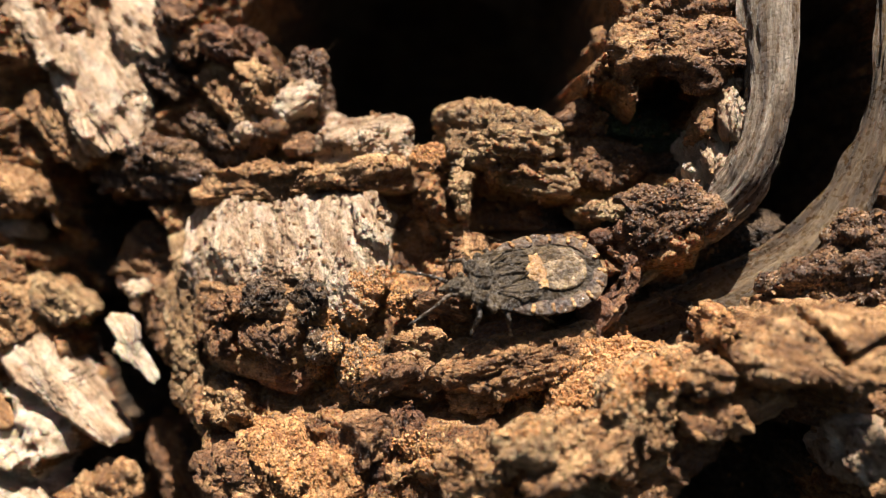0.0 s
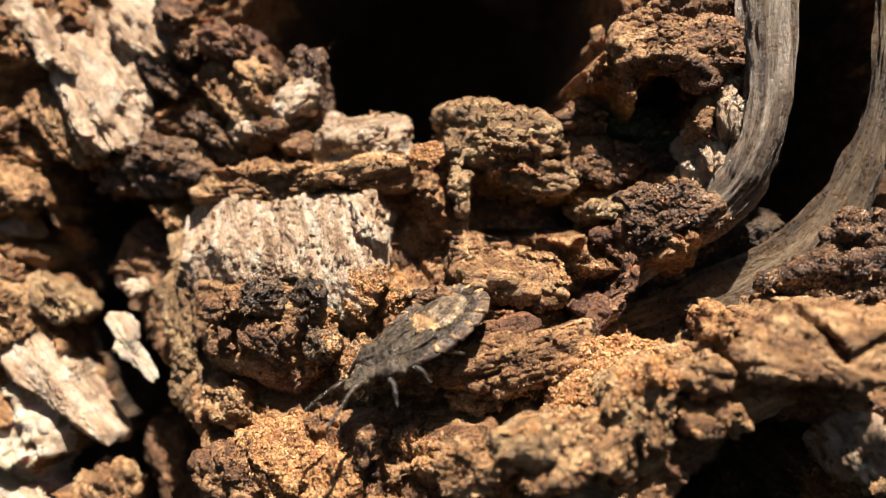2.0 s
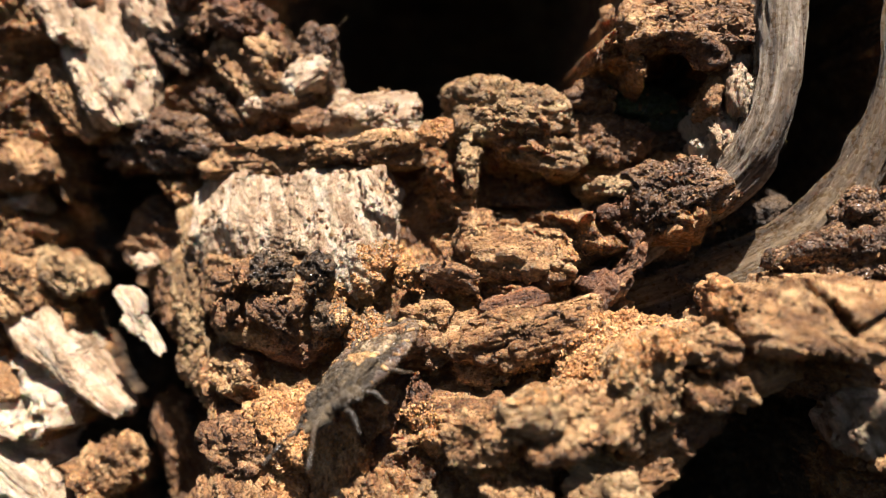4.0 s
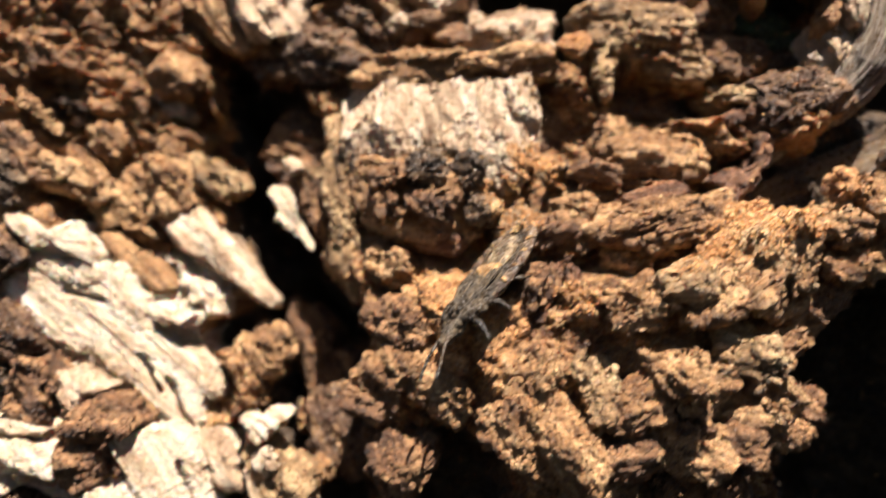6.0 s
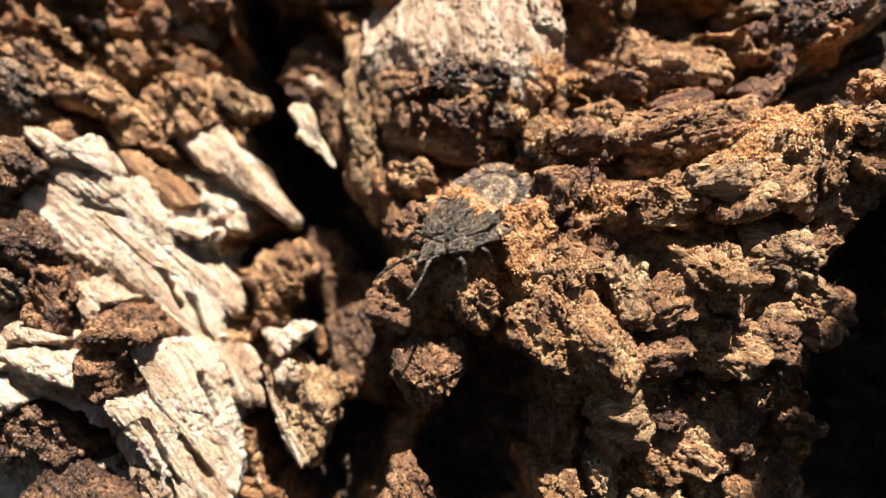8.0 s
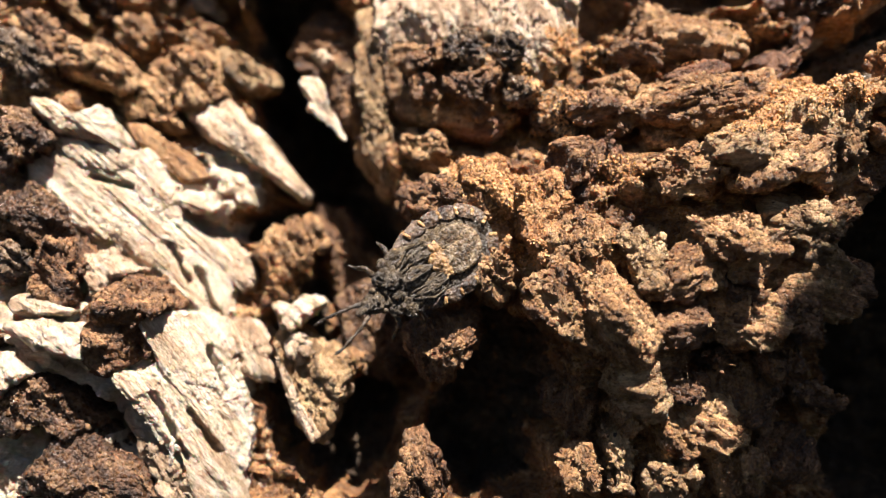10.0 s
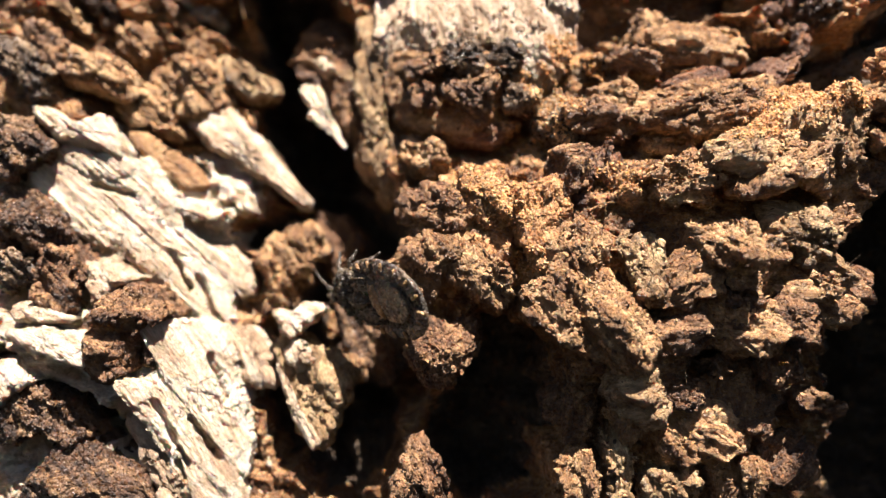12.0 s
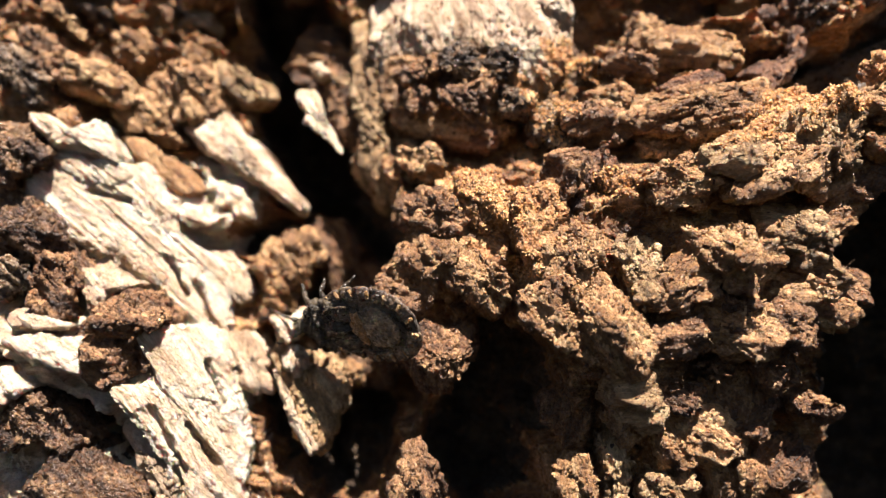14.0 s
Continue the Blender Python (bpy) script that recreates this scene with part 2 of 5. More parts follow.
def bark(kind, material, x, y, z, a, c, b, turn, tip=-16, swing=-8):
    """A broken piece of bark at x, y, z (mm), half as long as a, thick as c and wide as b; its length lies turn degrees clockwise from level,
    its face leans back by -tip and turns by swing degrees."""
    made[0] += 1
    seed = made[0] * 7
    rng = np.random.default_rng(seed)
    power, breaks, coarse, plates, fibre, fine, stretch = SHAPES[kind]
    step = 0.153
    nv = int(np.clip(2 * math.pi * math.sqrt((b * b + c * c) / 2) / step, 28, 170))
    nu = int(np.clip(math.pi * max(a, c) / step, 24, 130))
    u, w = np.meshgrid(np.linspace(0, math.pi, nu), np.linspace(0, 2 * math.pi, nv, endpoint=False), indexing="ij")
    u, w = u.ravel(), w.ravel()

    def pw(t):
        return np.sign(t) * np.abs(t) ** power
    d = np.stack([-pw(np.cos(u)), pw(np.sin(u)) * pw(np.cos(w)), pw(np.sin(u)) * pw(np.sin(w))], -1)
    axes = np.array([a, c, b])
    size = (a * b * c) ** (1 / 3)
    o = np.array([seed * 1.37, seed * 0.71, seed * 2.11]) % 97
    # uneven outline
    warp = np.stack([fractal(d * 1.1 + o, 3, seed), fractal(d * 1.1 + o, 3, seed + 1), fractal(d * 1.1 + o, 3, seed + 2)], -1)
    g = d + warp * (0.26, 0.18, 0.34) * (0.45 if kind == "dome" else 1.0)
    # flat broken faces, the first ones towards the front
    for k in range(breaks):
        n = rng.normal(size=3) * (0.7, 1.0, 1.0)
        if k < 3:
            n[1] = -abs(n[1]) - 0.8
        n /= np.linalg.norm(n)
        over = np.maximum(0, g @ n - rng.uniform(0.52, 0.85))
        g = g - 0.92 * over[:, None] * n
    p = g * axes
    nrm = d / axes
    nrm /= np.linalg.norm(nrm, axis=1)[:, None] + 1e-9
    q = p * stretch
    f1, f2, ident = cells(q / (0.36 * size + 0.3) + o, seed)
    crack = 1 - smooth(0.0, 0.13, f2 - f1)
    disp = coarse * size * 0.5 * ridged(q / (0.6 * size + 0.2) + o, 5, seed + 3, 0.62)
    disp += plates * size * (1.1 * (ident - 0.5) - 0.7 * crack)
    disp += fibre * ridged(p * (0.26, 1.1, 1.1) + o, 4, seed + 8, 0.62)
    f1, f2, ident = cells(q / 0.5 + o, seed + 5)
    disp += fine * (1.5 * (ident - 0.5) + 0.6 * smooth(0, 0.3, f2 - f1)) + fine * 0.9 * fractal(q / 0.27 + o, 2, seed + 9)
    p = p + nrm * disp[:, None]
    name, text = KIND[kind]
    ob = mesh_object(name, p * MM, grid_faces(nu, nv, True)[:, ::-1], material, trunk, LOOK[material.name] + " " + text)
    sunk = y + (0.15 * c if kind == "chunk" else 0)
    ob.matrix_world = pose(x * MM, sunk * MM, z * MM, 0, 0, swing) @ pose(0, 0, 0, tip) @ pose(0, 0, 0, 0, turn)
    return ob


bark('plate', PALE, -26.3, 8.2, 13.7, 6.5, 1.9, 3.3, 62, tip=-22, swing=6)
bark('chunk', PALE, -22.0, 8.1, 15.8, 3.5, 1.7, 3.1, 50, tip=-22, swing=6)
bark('chunk', PALE, -29.6, 6.7, 15.6, 4.3, 0.9, 1.2, 60, tip=-22, swing=6)
bark('chunk', PALE, -24.2, 8.4, 13.0, 4.0, 1.3, 1.8, 70, tip=-22, swing=6)
bark('chunk', BROWN, -19.7, 6.5, 17.1, 1.7, 0.9, 1.2, 60, tip=-22, swing=6)
bark('chunk', TAN, -31.3, 7.2, 4.5, 1.9, 1.5, 2.2, 60, tip=-22, swing=6)
bark('chunk', TAN, -14.9, 5.7, 10.1, 2.1, 0.8, 1.1, 35)
bark('chunk', PALE, -10.2, 4.3, 10.3, 1.7, 0.9, 1.2, -30)
bark('chunk', BROWN, -10.0, 4.3, 7.3, 1.5, 0.5, 0.7, 0)
bark('chunk', CRUST, -24.3, 8.1, 9.3, 1.2, 0.5, 0.7, 25)
bark('chunk', CRUST, -15.9, 6.6, 6.9, 1.9, 0.4, 0.6, 8)
bark('chunk', ORANGE, -1.3, 2.1, 6.1, 1.0, 0.6, 0.9, 0)
bark('chunk', BROWN, -22.3, 9.6, -0.8, 2.1, 1.6, 3.3, 20)
bark('chunk', BROWN, 16.5, -0.7, 12.4, 2.6, 2.0, 2.6, 20)
bark('chunk', TAN, 16.9, 0.0, 8.3, 0.6, 1.7, 1.7, 8)
bark('chunk', DARK, 15.3, 5.1, 7.0, 2.3, 1.5, 2.7, -20)
bark('chunk', TAN, 3.4, -0.6, -2.1, 2.7, 1.0, 1.4, 0)
bark('chunk', BROWN, -0.2, -1.0, -3.4, 1.7, 0.7, 1.0, 10)
bark('chunk', BROWN, -3.4, -2.6, -7.5, 1.5, 0.8, 1.1, -20)
bark('chunk', BROWN, -4.6, -3.3, -11.6, 1.4, 1.7, 2.2, 0)
bark('chunk', TAN, 24.0, -3.5, -8.0, 4.2, 2.1, 2.8, 20)
bark('chunk', TAN, 18.0, -5.5, -8.1, 1.9, 1.2, 1.7, -20)
bark('chunk', TAN, 9.3, -6.8, -11.0, 2.3, 1.4, 2.0, -30)
bark('chunk', BROWN, 13.6, -5.1, -11.7, 3.1, 1.5, 2.1, -10)
bark('chunk', TAN, 25.7, -3.4, -11.4, 2.5, 2.3, 3.2, 0)
bark('chunk', GREY, 4.6, -7.6, -10.9, 1.8, 1.1, 1.5, -10)
bark('chunk', GREY, 10.3, -5.8, -17.4, 2.6, 1.0, 1.5, 15)
bark('chunk', BROWN, 1.2, -6.6, -22.1, 2.2, 0.9, 1.2, -10)
bark('chunk', TAN, 5.8, -6.7, -21.3, 2.6, 1.8, 2.1, 20)
bark('chunk', TAN, 10.3, -5.9, -19.9, 2.5, 0.9, 1.2, 20)
bark('chunk', GREY, -1.2, -5.9, -25.2, 2.0, 1.9, 2.2, -5)
bark('chunk', TAN, 3.8, -4.8, -28.4, 2.6, 1.6, 2.2, 25)
bark('chunk', ORANGE, -10.3, -2.3, -16.2, 1.9, 1.1, 1.6, 20)
bark('dome', MOSS, 12.6, 4.1, 8.7, 2.7, 0.7, 1.0, 4)
bark('dome', MOSS, 14.8, 4.3, 7.7, 1.6, 0.6, 0.8, 10)
bark('dome', BROWN, -1.6, 6.4, 0.6, 2.6, 1.2, 3.0, 0)
bark('chunk', BROWN, -15.3, -1.7, -19.4, 2.3, 0.9, 1.2, 20)
bark('chunk', PALE, -23.0, 7.6, 12.6, 2.9, 1.1, 1.2, 75, tip=-22)
bark('chunk', BROWN, 21.8, -2.8, -8.6, 4.2, 1.2, 2.1, 10)
bark('chunk', TAN, 5.6, -7.4, -17.5, 2.5, 1.3, 1.8, -10)
bark('chunk', TAN, 8.8, -6.4, -19.7, 2.0, 1.1, 1.6, 10)
bark('chunk', TAN, 2.2, -6.7, -18.2, 2.1, 1.1, 1.6, -20)
bark('chunk', TAN, 10.8, -5.3, -14.7, 2.2, 1.2, 1.7, 0)
bark('chunk', BROWN, 0.8, -6.7, -19.5, 1.6, 1.0, 1.4, 0)
bark('chunk', TAN, 12.7, -5.1, -12.3, 1.8, 1.6, 2.2, -20)
bark('chunk', BROWN, 12.6, -4.8, -18.6, 1.6, 1.0, 1.5, 20)
bark('chunk', BROWN, 2.9, -5.6, -21.3, 1.8, 1.5, 2.2, -60)
bark('chunk', BROWN, 8.9, -4.5, -30.7, 1.9, 1.2, 1.7, -50)
bark('chunk', BROWN, 5.5, -4.7, -25.9, 1.7, 1.5, 2.1, -80)
bark('chunk', BROWN, -4.6, -2.9, -27.2, 1.6, 1.6, 2.2, -80)
bark('chunk', BROWN, 4.3, 5.2, 2.1, 2.7, 0.8, 1.2, -8)


# ---- larger broken pieces, each with its own outline ----
STYLES = {  # fibres, their stretch along the grain, crumbs, steps, chipped faces
    "fibre": (0.24, 0.14, 0.02, 0.32, 0.30),
    "crumb": (0.11, 0.60, 0.09, 0.34, 0.42),
    "smooth": (0.07, 0.30, 0.02, 0.10, 0.10),
    "worn": (0.10, 0.35, 0.045, 0.20, 0.26),
    "sheet": (0.12, 0.08, 0.015, 0.08, 0.08),
    "broken": (0.15, 0.25, 0.02, 0.42, 0.54),
}
beds = []
CRAG = {"worn": ("bark_knob", "worn cracked bark knob on the trunk"), "sheet": ("bark_sheet", "streaked bark sheet on the trunk"), "fibre": ("bark_splinter", "fibrous bark splinter on the trunk"), "crumb": ("bark_lump", "porous crumbling bark lump on the trunk"),
        "smooth": ("bark_boss", "smooth worn bark boss on the trunk"), "broken": ("bark_crag", "jagged broken bark piece on the trunk")}


def chips(p, seed):
    """Flat faces that tilt each its own way and meet in sharp edges, about -1 to 1."""
    i = np.floor(p).astype(np.int64)
    best, out = np.full(len(p), 9.0), np.zeros(len(p))
    for dx in (-1, 0, 1):
        for dy in (-1, 0, 1):
            for dz in (-1, 0, 1):
                a, b, c = i[:, 0] + dx, i[:, 1] + dy, i[:, 2] + dz
                r = [_hash(a, b, c, seed + k) for k in range(7)]
                u, v, w = p[:, 0] - a - r[0], p[:, 1] - b - r[1], p[:, 2] - c - r[2]
                d = u * u + v * v + w * w
                near = d < best
                face = (r[3] - 0.5) + 1.5 * ((r[4] - 0.5) * u + (r[5] - 0.5) * v + (r[6] - 0.5) * w)
                out, best = np.where(near, face, out), np.where(near, d, best)
    return out


def crag(style, material, y, corners, turn=20, bulge=1.2, depth=4.0, slope=(-0.12, 0.2), power=4.5, cracks=(), ragged=1.0, step=0.15, loose=False):
    """A piece of bark that stands out of the trunk: its outline (x, z in mm), the depth of its rim (mm), how far its face bulges towards the front,
    how far its sides go back and how its face leans; turn: the fibres' way, degrees clockwise from level; loose: a flake of its own."""
    made[0] += 1
    seed = made[0] * 11 + 5
    fibre, stretch, crumb, coarse, chip = STYLES[style]
    poly = np.array(corners, float)
    mid = poly.mean(0)
    if 4 <= depth <= 6:
        beds.append((mid, np.linalg.inv(np.cov((poly - mid).T)), y + (1.5 if style == "sheet" else 2.8), slope))
    a = poly - mid
    b = np.roll(a, -1, 0)
    around = np.linalg.norm(b - a, axis=1).sum()
    size = around / 6.3
    m = int(np.clip(around / step, 40, 260))
    w = np.linspace(0, 2 * math.pi, m, endpoint=False)
    way = np.stack([np.cos(w), np.sin(w)], -1)
    # how far the outline lies in each direction
    den = way[:, None, 0] * (b - a)[None, :, 1] - way[:, None, 1] * (b - a)[None, :, 0]
    den = np.where(np.abs(den) < 1e-9, 1e-9, den)
    far = (a[None, :, 0] * (b - a)[None, :, 1] - a[None, :, 1] * (b - a)[None, :, 0]) / den
    t = (a[None, :, 0] * way[:, None, 1] - a[None, :, 1] * way[:, None, 0]) / den
    edge = np.where((far > 0) & (t >= -1e-6) & (t <= 1 + 1e-6), far, 0).max(1)
    soft = edge.copy()
    for _ in range(2):
        soft = (np.roll(soft, 1) + 2 * soft + np.roll(soft, -1)) / 4
    edge = soft + ragged * 0.22 * fractal(np.stack([way[:, 0] * edge, way[:, 1] * edge, 0 * w], -1) / 0.8 + seed, 4, seed, 0.6)
    inner, outer = max(6, int(size / step)), max(4, int(depth / step / 1.6))
    rows = []
    for s in np.linspace(0.02, 1, inner):
        p = way * (edge * s)[:, None]
        rows.append(np.stack([p[:, 0], y - bulge * (1 - s ** power) + slope[0] * p[:, 0] + slope[1] * p[:, 1], p[:, 1]], -1))
    for k in np.linspace(0, 1, outer + 1)[1:]:
        p = way * (edge + (0.15 if depth > 3.5 else -0.25) * k)[:, None]
        rows.append(np.stack([p[:, 0], y + depth * k + slope[0] * p[:, 0] + slope[1] * p[:, 1], p[:, 1]], -1))
    g = np.array(rows)
    # flat broken faces
    rng = np.random.default_rng(seed)
    for k in range(0 if style in ("smooth", "sheet") else 7):
        n = rng.normal(size=3) * 0.45
        n[1] = -1.0
        n /= np.linalg.norm(n)
        along = (g - (0, y, 0)) @ n
        over = np.maximum(0, along - along[:inner].max() + rng.uniform(0.15, 0.6) * (bulge + 0.4))
        g = g - 0.9 * over[..., None] * n
    # two waves of relief, each along the surface's own normal
    c, s = math.cos(radians(turn)), math.sin(radians(turn))
    o = np.array([seed * 1.3, seed * 0.7, seed * 2.1]) % 83
    for wave in (0, 1):
        n = np.cross(np.gradient(g, axis=0), np.roll(g, -1, 1) - np.roll(g, 1, 1))
        n /= np.linalg.norm(n, axis=2)[..., None] + 1e-9
        flat = g.reshape(-1, 3)
        q = np.stack([flat[:, 0] * c - flat[:, 2] * s, flat[:, 1], flat[:, 0] * s + flat[:, 2] * c], -1)
        if wave == 0:
            lie = fractal(q * (0.45, 1, 1) / (0.4 * size + 0.8) + o, 3, seed + 1, 0.5) * 3.0
            steps = np.floor(lie) + smooth(0.40, 0.60, lie - np.floor(lie))
            bent = q + 0.22 * fractal(q / 1.0 + o, 3, seed + 7)[:, None]
            d = 0.45 * coarse * steps * min(1.2, 0.3 * size + 0.35) - 0.1
            d += chip * (1.1 * chips(bent * (0.5, 1, 1) / min(2.4, 0.35 * size + 0.7) + o, seed + 2) + 0.4 * chips(bent * (0.5, 1, 1) / 0.75 + o, seed + 3) - 0.25)
        else:
            d = fibre * ridged(q * (stretch, 1.3, 1.3) + o, 4, seed + 4, 0.62)
            f1, f2, ident = cells(q / 0.42 + o, seed + 6)
            d += crumb * (1.3 * (ident - 0.5) + 0.7 * smooth(0, 0.35, f2 - f1) - 0.2) + 0.05 * fractal(q / 0.25 + o, 2, seed + 8)
            for x0, z0, x1, z1, wide, deep in cracks:
                d -= furrow(flat[:, 0] + 0.15 * fractal(q / 0.7, 3, 3), flat[:, 2], x0 - mid[0], z0 - mid[1], x1 - mid[0], z1 - mid[1], wide, deep)
        g = g - n * d.reshape(g.shape[:2])[..., None] * (-1 if n[0, 0, 1] < 0 else 1)
    flat = g.reshape(-1, 3)
    flat = np.stack([flat[:, 0] * c - flat[:, 2] * s, flat[:, 1] - y, flat[:, 0] * s + flat[:, 2] * c], -1)
    name, text = ("bark_flake", "bark flake lifting off the trunk") if loose else CRAG[style]
    ob = mesh_object(name, flat * MM, grid_faces(len(g), m, True), material, None if loose else trunk, LOOK[material.name] + " " + text)
    if loose:
        tagged(ob, category="bark flake", group="loose bark flakes")
    ob.matrix_world = pose(mid[0] * MM, y * MM, mid[1] * MM, 0, turn)
    return ob


crag('worn', PALE, 2.7, [(-18.4, 2.7), (-17.3, 3.8), (-14.3, 3.5), (-11.1, 3.7), (-7.1, 4.3), (-4.8, 3.9), (-3.8, 2.3), (-3.4, 0.4), (-3.4, -2.2), (-4.8, -4.6), (-6.4, -5.6), (-8.5, -2.8), (-10.8, -2.6), (-13.9, -2.7), (-15.8, -3.0), (-16.8, -4.9), (-18.3, -4.6), (-18.5, -0.4)], turn=75, bulge=2.3, depth=6, power=3.0)
crag('worn', TAN, 2.5, [(-17.2, -2.3), (-14.2, -1.5), (-8.6, -1.1), (-5.6, 0.4), (-3.5, 0.0), (-3.6, -2.2), (-5.1, -4.5), (-6.5, -6.7), (-8.2, -8.7), (-9.9, -9.6), (-11.8, -9.4), (-14.6, -8.2), (-16.7, -7.3), (-17.6, -4.6)], turn=10, bulge=2.2, depth=6, power=4.0)
crag('smooth', RED, 1.6, [(-13.8, -7.9), (-11.9, -7.5), (-9.2, -7.7), (-6.8, -6.7), (-7.2, -8.0), (-9.6, -9.6), (-11.8, -9.3)], turn=-10, bulge=0.9, depth=4, ragged=0.5)
crag('crumb', BROWN, -0.5, [(-15.6, -3.8), (-15.0, -3.0), (-13.7, -2.8), (-13.4, -3.9), (-14.4, -4.6), (-15.3, -4.5)], turn=0, bulge=1.4, depth=3.9, slope=(-0.1, 0.4), power=2.2)
crag('crumb', CRUST, -1.1, [(-13.1, -2.8), (-12.3, -2.1), (-10.6, -2.2), (-10.3, -3.5), (-11.1, -4.4), (-12.7, -4.2)], turn=0, bulge=1.4, depth=3.9, slope=(-0.1, 0.4), power=2.2)
crag('crumb', CRUST, -1.1, [(-10.1, -3.0), (-9.2, -2.1), (-7.7, -2.3), (-7.3, -3.7), (-8.3, -4.6), (-9.8, -4.2)], turn=0, bulge=1.4, depth=3.9, slope=(-0.1, 0.4), power=2.2)
crag('crumb', BROWN, -0.5, [(-15.5, -5.4), (-14.6, -4.8), (-13.9, -5.4), (-13.6, -7.1), (-14.5, -7.2), (-15.2, -6.6)], turn=70, bulge=1.4, depth=3.9, slope=(-0.1, 0.4), power=2.2)
crag('crumb', BROWN, -1.3, [(-12.9, -5.7), (-12.2, -4.8), (-10.2, -4.6), (-9.3, -5.3), (-9.6, -7.0), (-10.7, -8.0), (-12.2, -7.4)], turn=40, bulge=1.4, depth=3.9, slope=(-0.1, 0.4), power=2.2)
crag('crumb', CRUST, -0.9, [(-9.0, -5.4), (-8.1, -4.7), (-6.7, -4.8), (-6.4, -6.4), (-7.6, -7.4), (-8.8, -7.1)], turn=-30, bulge=1.4, depth=3.9, slope=(-0.1, 0.4), power=2.2)
crag('fibre', GREY, 4.4, [(-19.4, 0.9), (-17.9, 1.7), (-16.9, -4.7), (-17.1, -7.8), (-15.3, -10.8), (-15.5, -13.4), (-17.2, -12.4), (-19.0, -10.2), (-18.3, -7.9), (-19.2, -4.0)], turn=80, bulge=1.2, depth=7)
crag('crumb', TAN, 3.2, [(-18.6, 4.2), (-17.7, 5.6), (-13.1, 6.0), (-10.3, 5.5), (-6.3, 5.9), (-3.2, 6.2), (-2.1, 5.5), (-2.2, 4.4), (-3.6, 3.9), (-5.1, 4.4), (-7.1, 3.9), (-11.0, 3.3), (-14.2, 3.5), (-17.4, 3.5)], turn=-4, bulge=1.0, depth=6)
crag('crumb', PALE, 4.2, [(-9.5, 7.4), (-8.1, 9.4), (-6.5, 8.9), (-3.7, 9.6), (-2.5, 9.2), (-2.2, 7.1), (-1.9, 4.7), (-3.3, 5.0), (-5.6, 5.8), (-8.8, 5.9)], turn=-10, bulge=1.2, depth=6)
crag('broken', PALE, 1.0, [(-6.5, 3.4), (-4.8, 3.9), (-3.9, 2.6), (-3.5, 0.4), (-4.0, -1.1), (-5.3, -0.8), (-6.2, 0.8)], turn=75, bulge=0.9, depth=6)
crag('crumb', DARK, 6.4, [(-26.5, 7.4), (-24.0, 8.5), (-22.2, 8.2), (-22.3, 5.7), (-22.8, 4.1), (-25.4, 4.5), (-26.6, 5.8)], turn=10, bulge=1.0, depth=5)
crag('crumb', DARK, 5.8, [(-22.8, 7.0), (-21.8, 8.2), (-19.7, 8.0), (-16.7, 6.9), (-16.2, 5.9), (-19.0, 4.0), (-21.5, 3.7), (-22.6, 5.2)], turn=12, bulge=1.1, depth=5)
crag('fibre', DARK, 5.4, [(-19.3, 9.6), (-17.6, 10.2), (-15.7, 9.1), (-14.4, 7.3), (-15.3, 6.9), (-17.4, 7.9), (-19.1, 8.9)], turn=32, bulge=0.8, depth=5)
crag('broken', RED, 5.0, [(-17.1, 15.7), (-15.8, 16.4), (-13.7, 15.6), (-12.8, 13.7), (-13.5, 13.2), (-15.3, 13.7), (-16.7, 14.2)], turn=25, bulge=0.9, depth=5)
crag('broken', DARK, 4.4, [(-11.3, 12.9), (-10.1, 13.9), (-8.7, 13.7), (-8.4, 9.8), (-9.4, 9.6), (-10.4, 10.9)], turn=80, bulge=0.8, depth=5)
crag('broken', TAN, 4.9, [(-15.4, 12.5), (-13.4, 13.4), (-11.3, 12.0), (-10.4, 10.3), (-11.6, 9.6), (-14.1, 9.9), (-15.4, 10.9)], turn=20, bulge=0.9, depth=5)
crag('broken', TAN, 5.6, [(-18.1, 12.9), (-15.9, 13.2), (-14.9, 10.9), (-17.0, 10.6), (-18.2, 11.7)], turn=40, bulge=0.8, depth=5)
crag('broken', BROWN, 4.6, [(-13.7, 9.1), (-11.3, 9.6), (-9.4, 8.7), (-9.9, 7.4), (-12.4, 6.6), (-13.7, 7.7)], turn=15, bulge=0.8, depth=5)
crag('broken', PALE, 4.9, [(-15.4, 9.1), (-13.4, 9.5), (-12.5, 8.2), (-13.6, 7.1), (-14.9, 7.5)], turn=30, bulge=0.7, depth=5)
crag('fibre', DARK, 6.3, [(-22.1, 14.0), (-19.8, 13.6), (-17.9, 11.8), (-19.6, 10.9), (-21.8, 12.2)], turn=30, bulge=0.8, depth=5)
crag('broken', BROWN, 5.9, [(-19.7, 15.3), (-18.2, 15.5), (-17.3, 14.2), (-18.3, 13.4), (-19.4, 14.0)], turn=30, bulge=0.6, depth=5)
crag('fibre', TAN, 6.6, [(-31.8, 10.4), (-29.7, 12.1), (-27.8, 10.8), (-25.0, 7.8), (-24.6, 6.3), (-26.9, 6.1), (-28.8, 7.8)], turn=55, bulge=0.9, depth=5)
crag('fibre', GREY, 1.9, [(-0.2, 8.0), (0.0, 9.4), (0.7, 9.9), (2.9, 9.7), (5.2, 9.0), (8.0, 8.3), (7.7, 7.1), (6.6, 6.0), (4.3, 5.5), (2.5, 5.3), (0.6, 5.2), (0.0, 6.1)], turn=6, bulge=1.2, depth=8, power=2.5)
crag('fibre', GREY, 1.4, [(2.0, 4.8), (3.6, 5.5), (6.2, 5.7), (8.4, 5.3), (9.9, 4.8), (8.0, 3.9), (6.2, 3.7), (4.0, 4.2)], turn=8, bulge=0.9, depth=7)
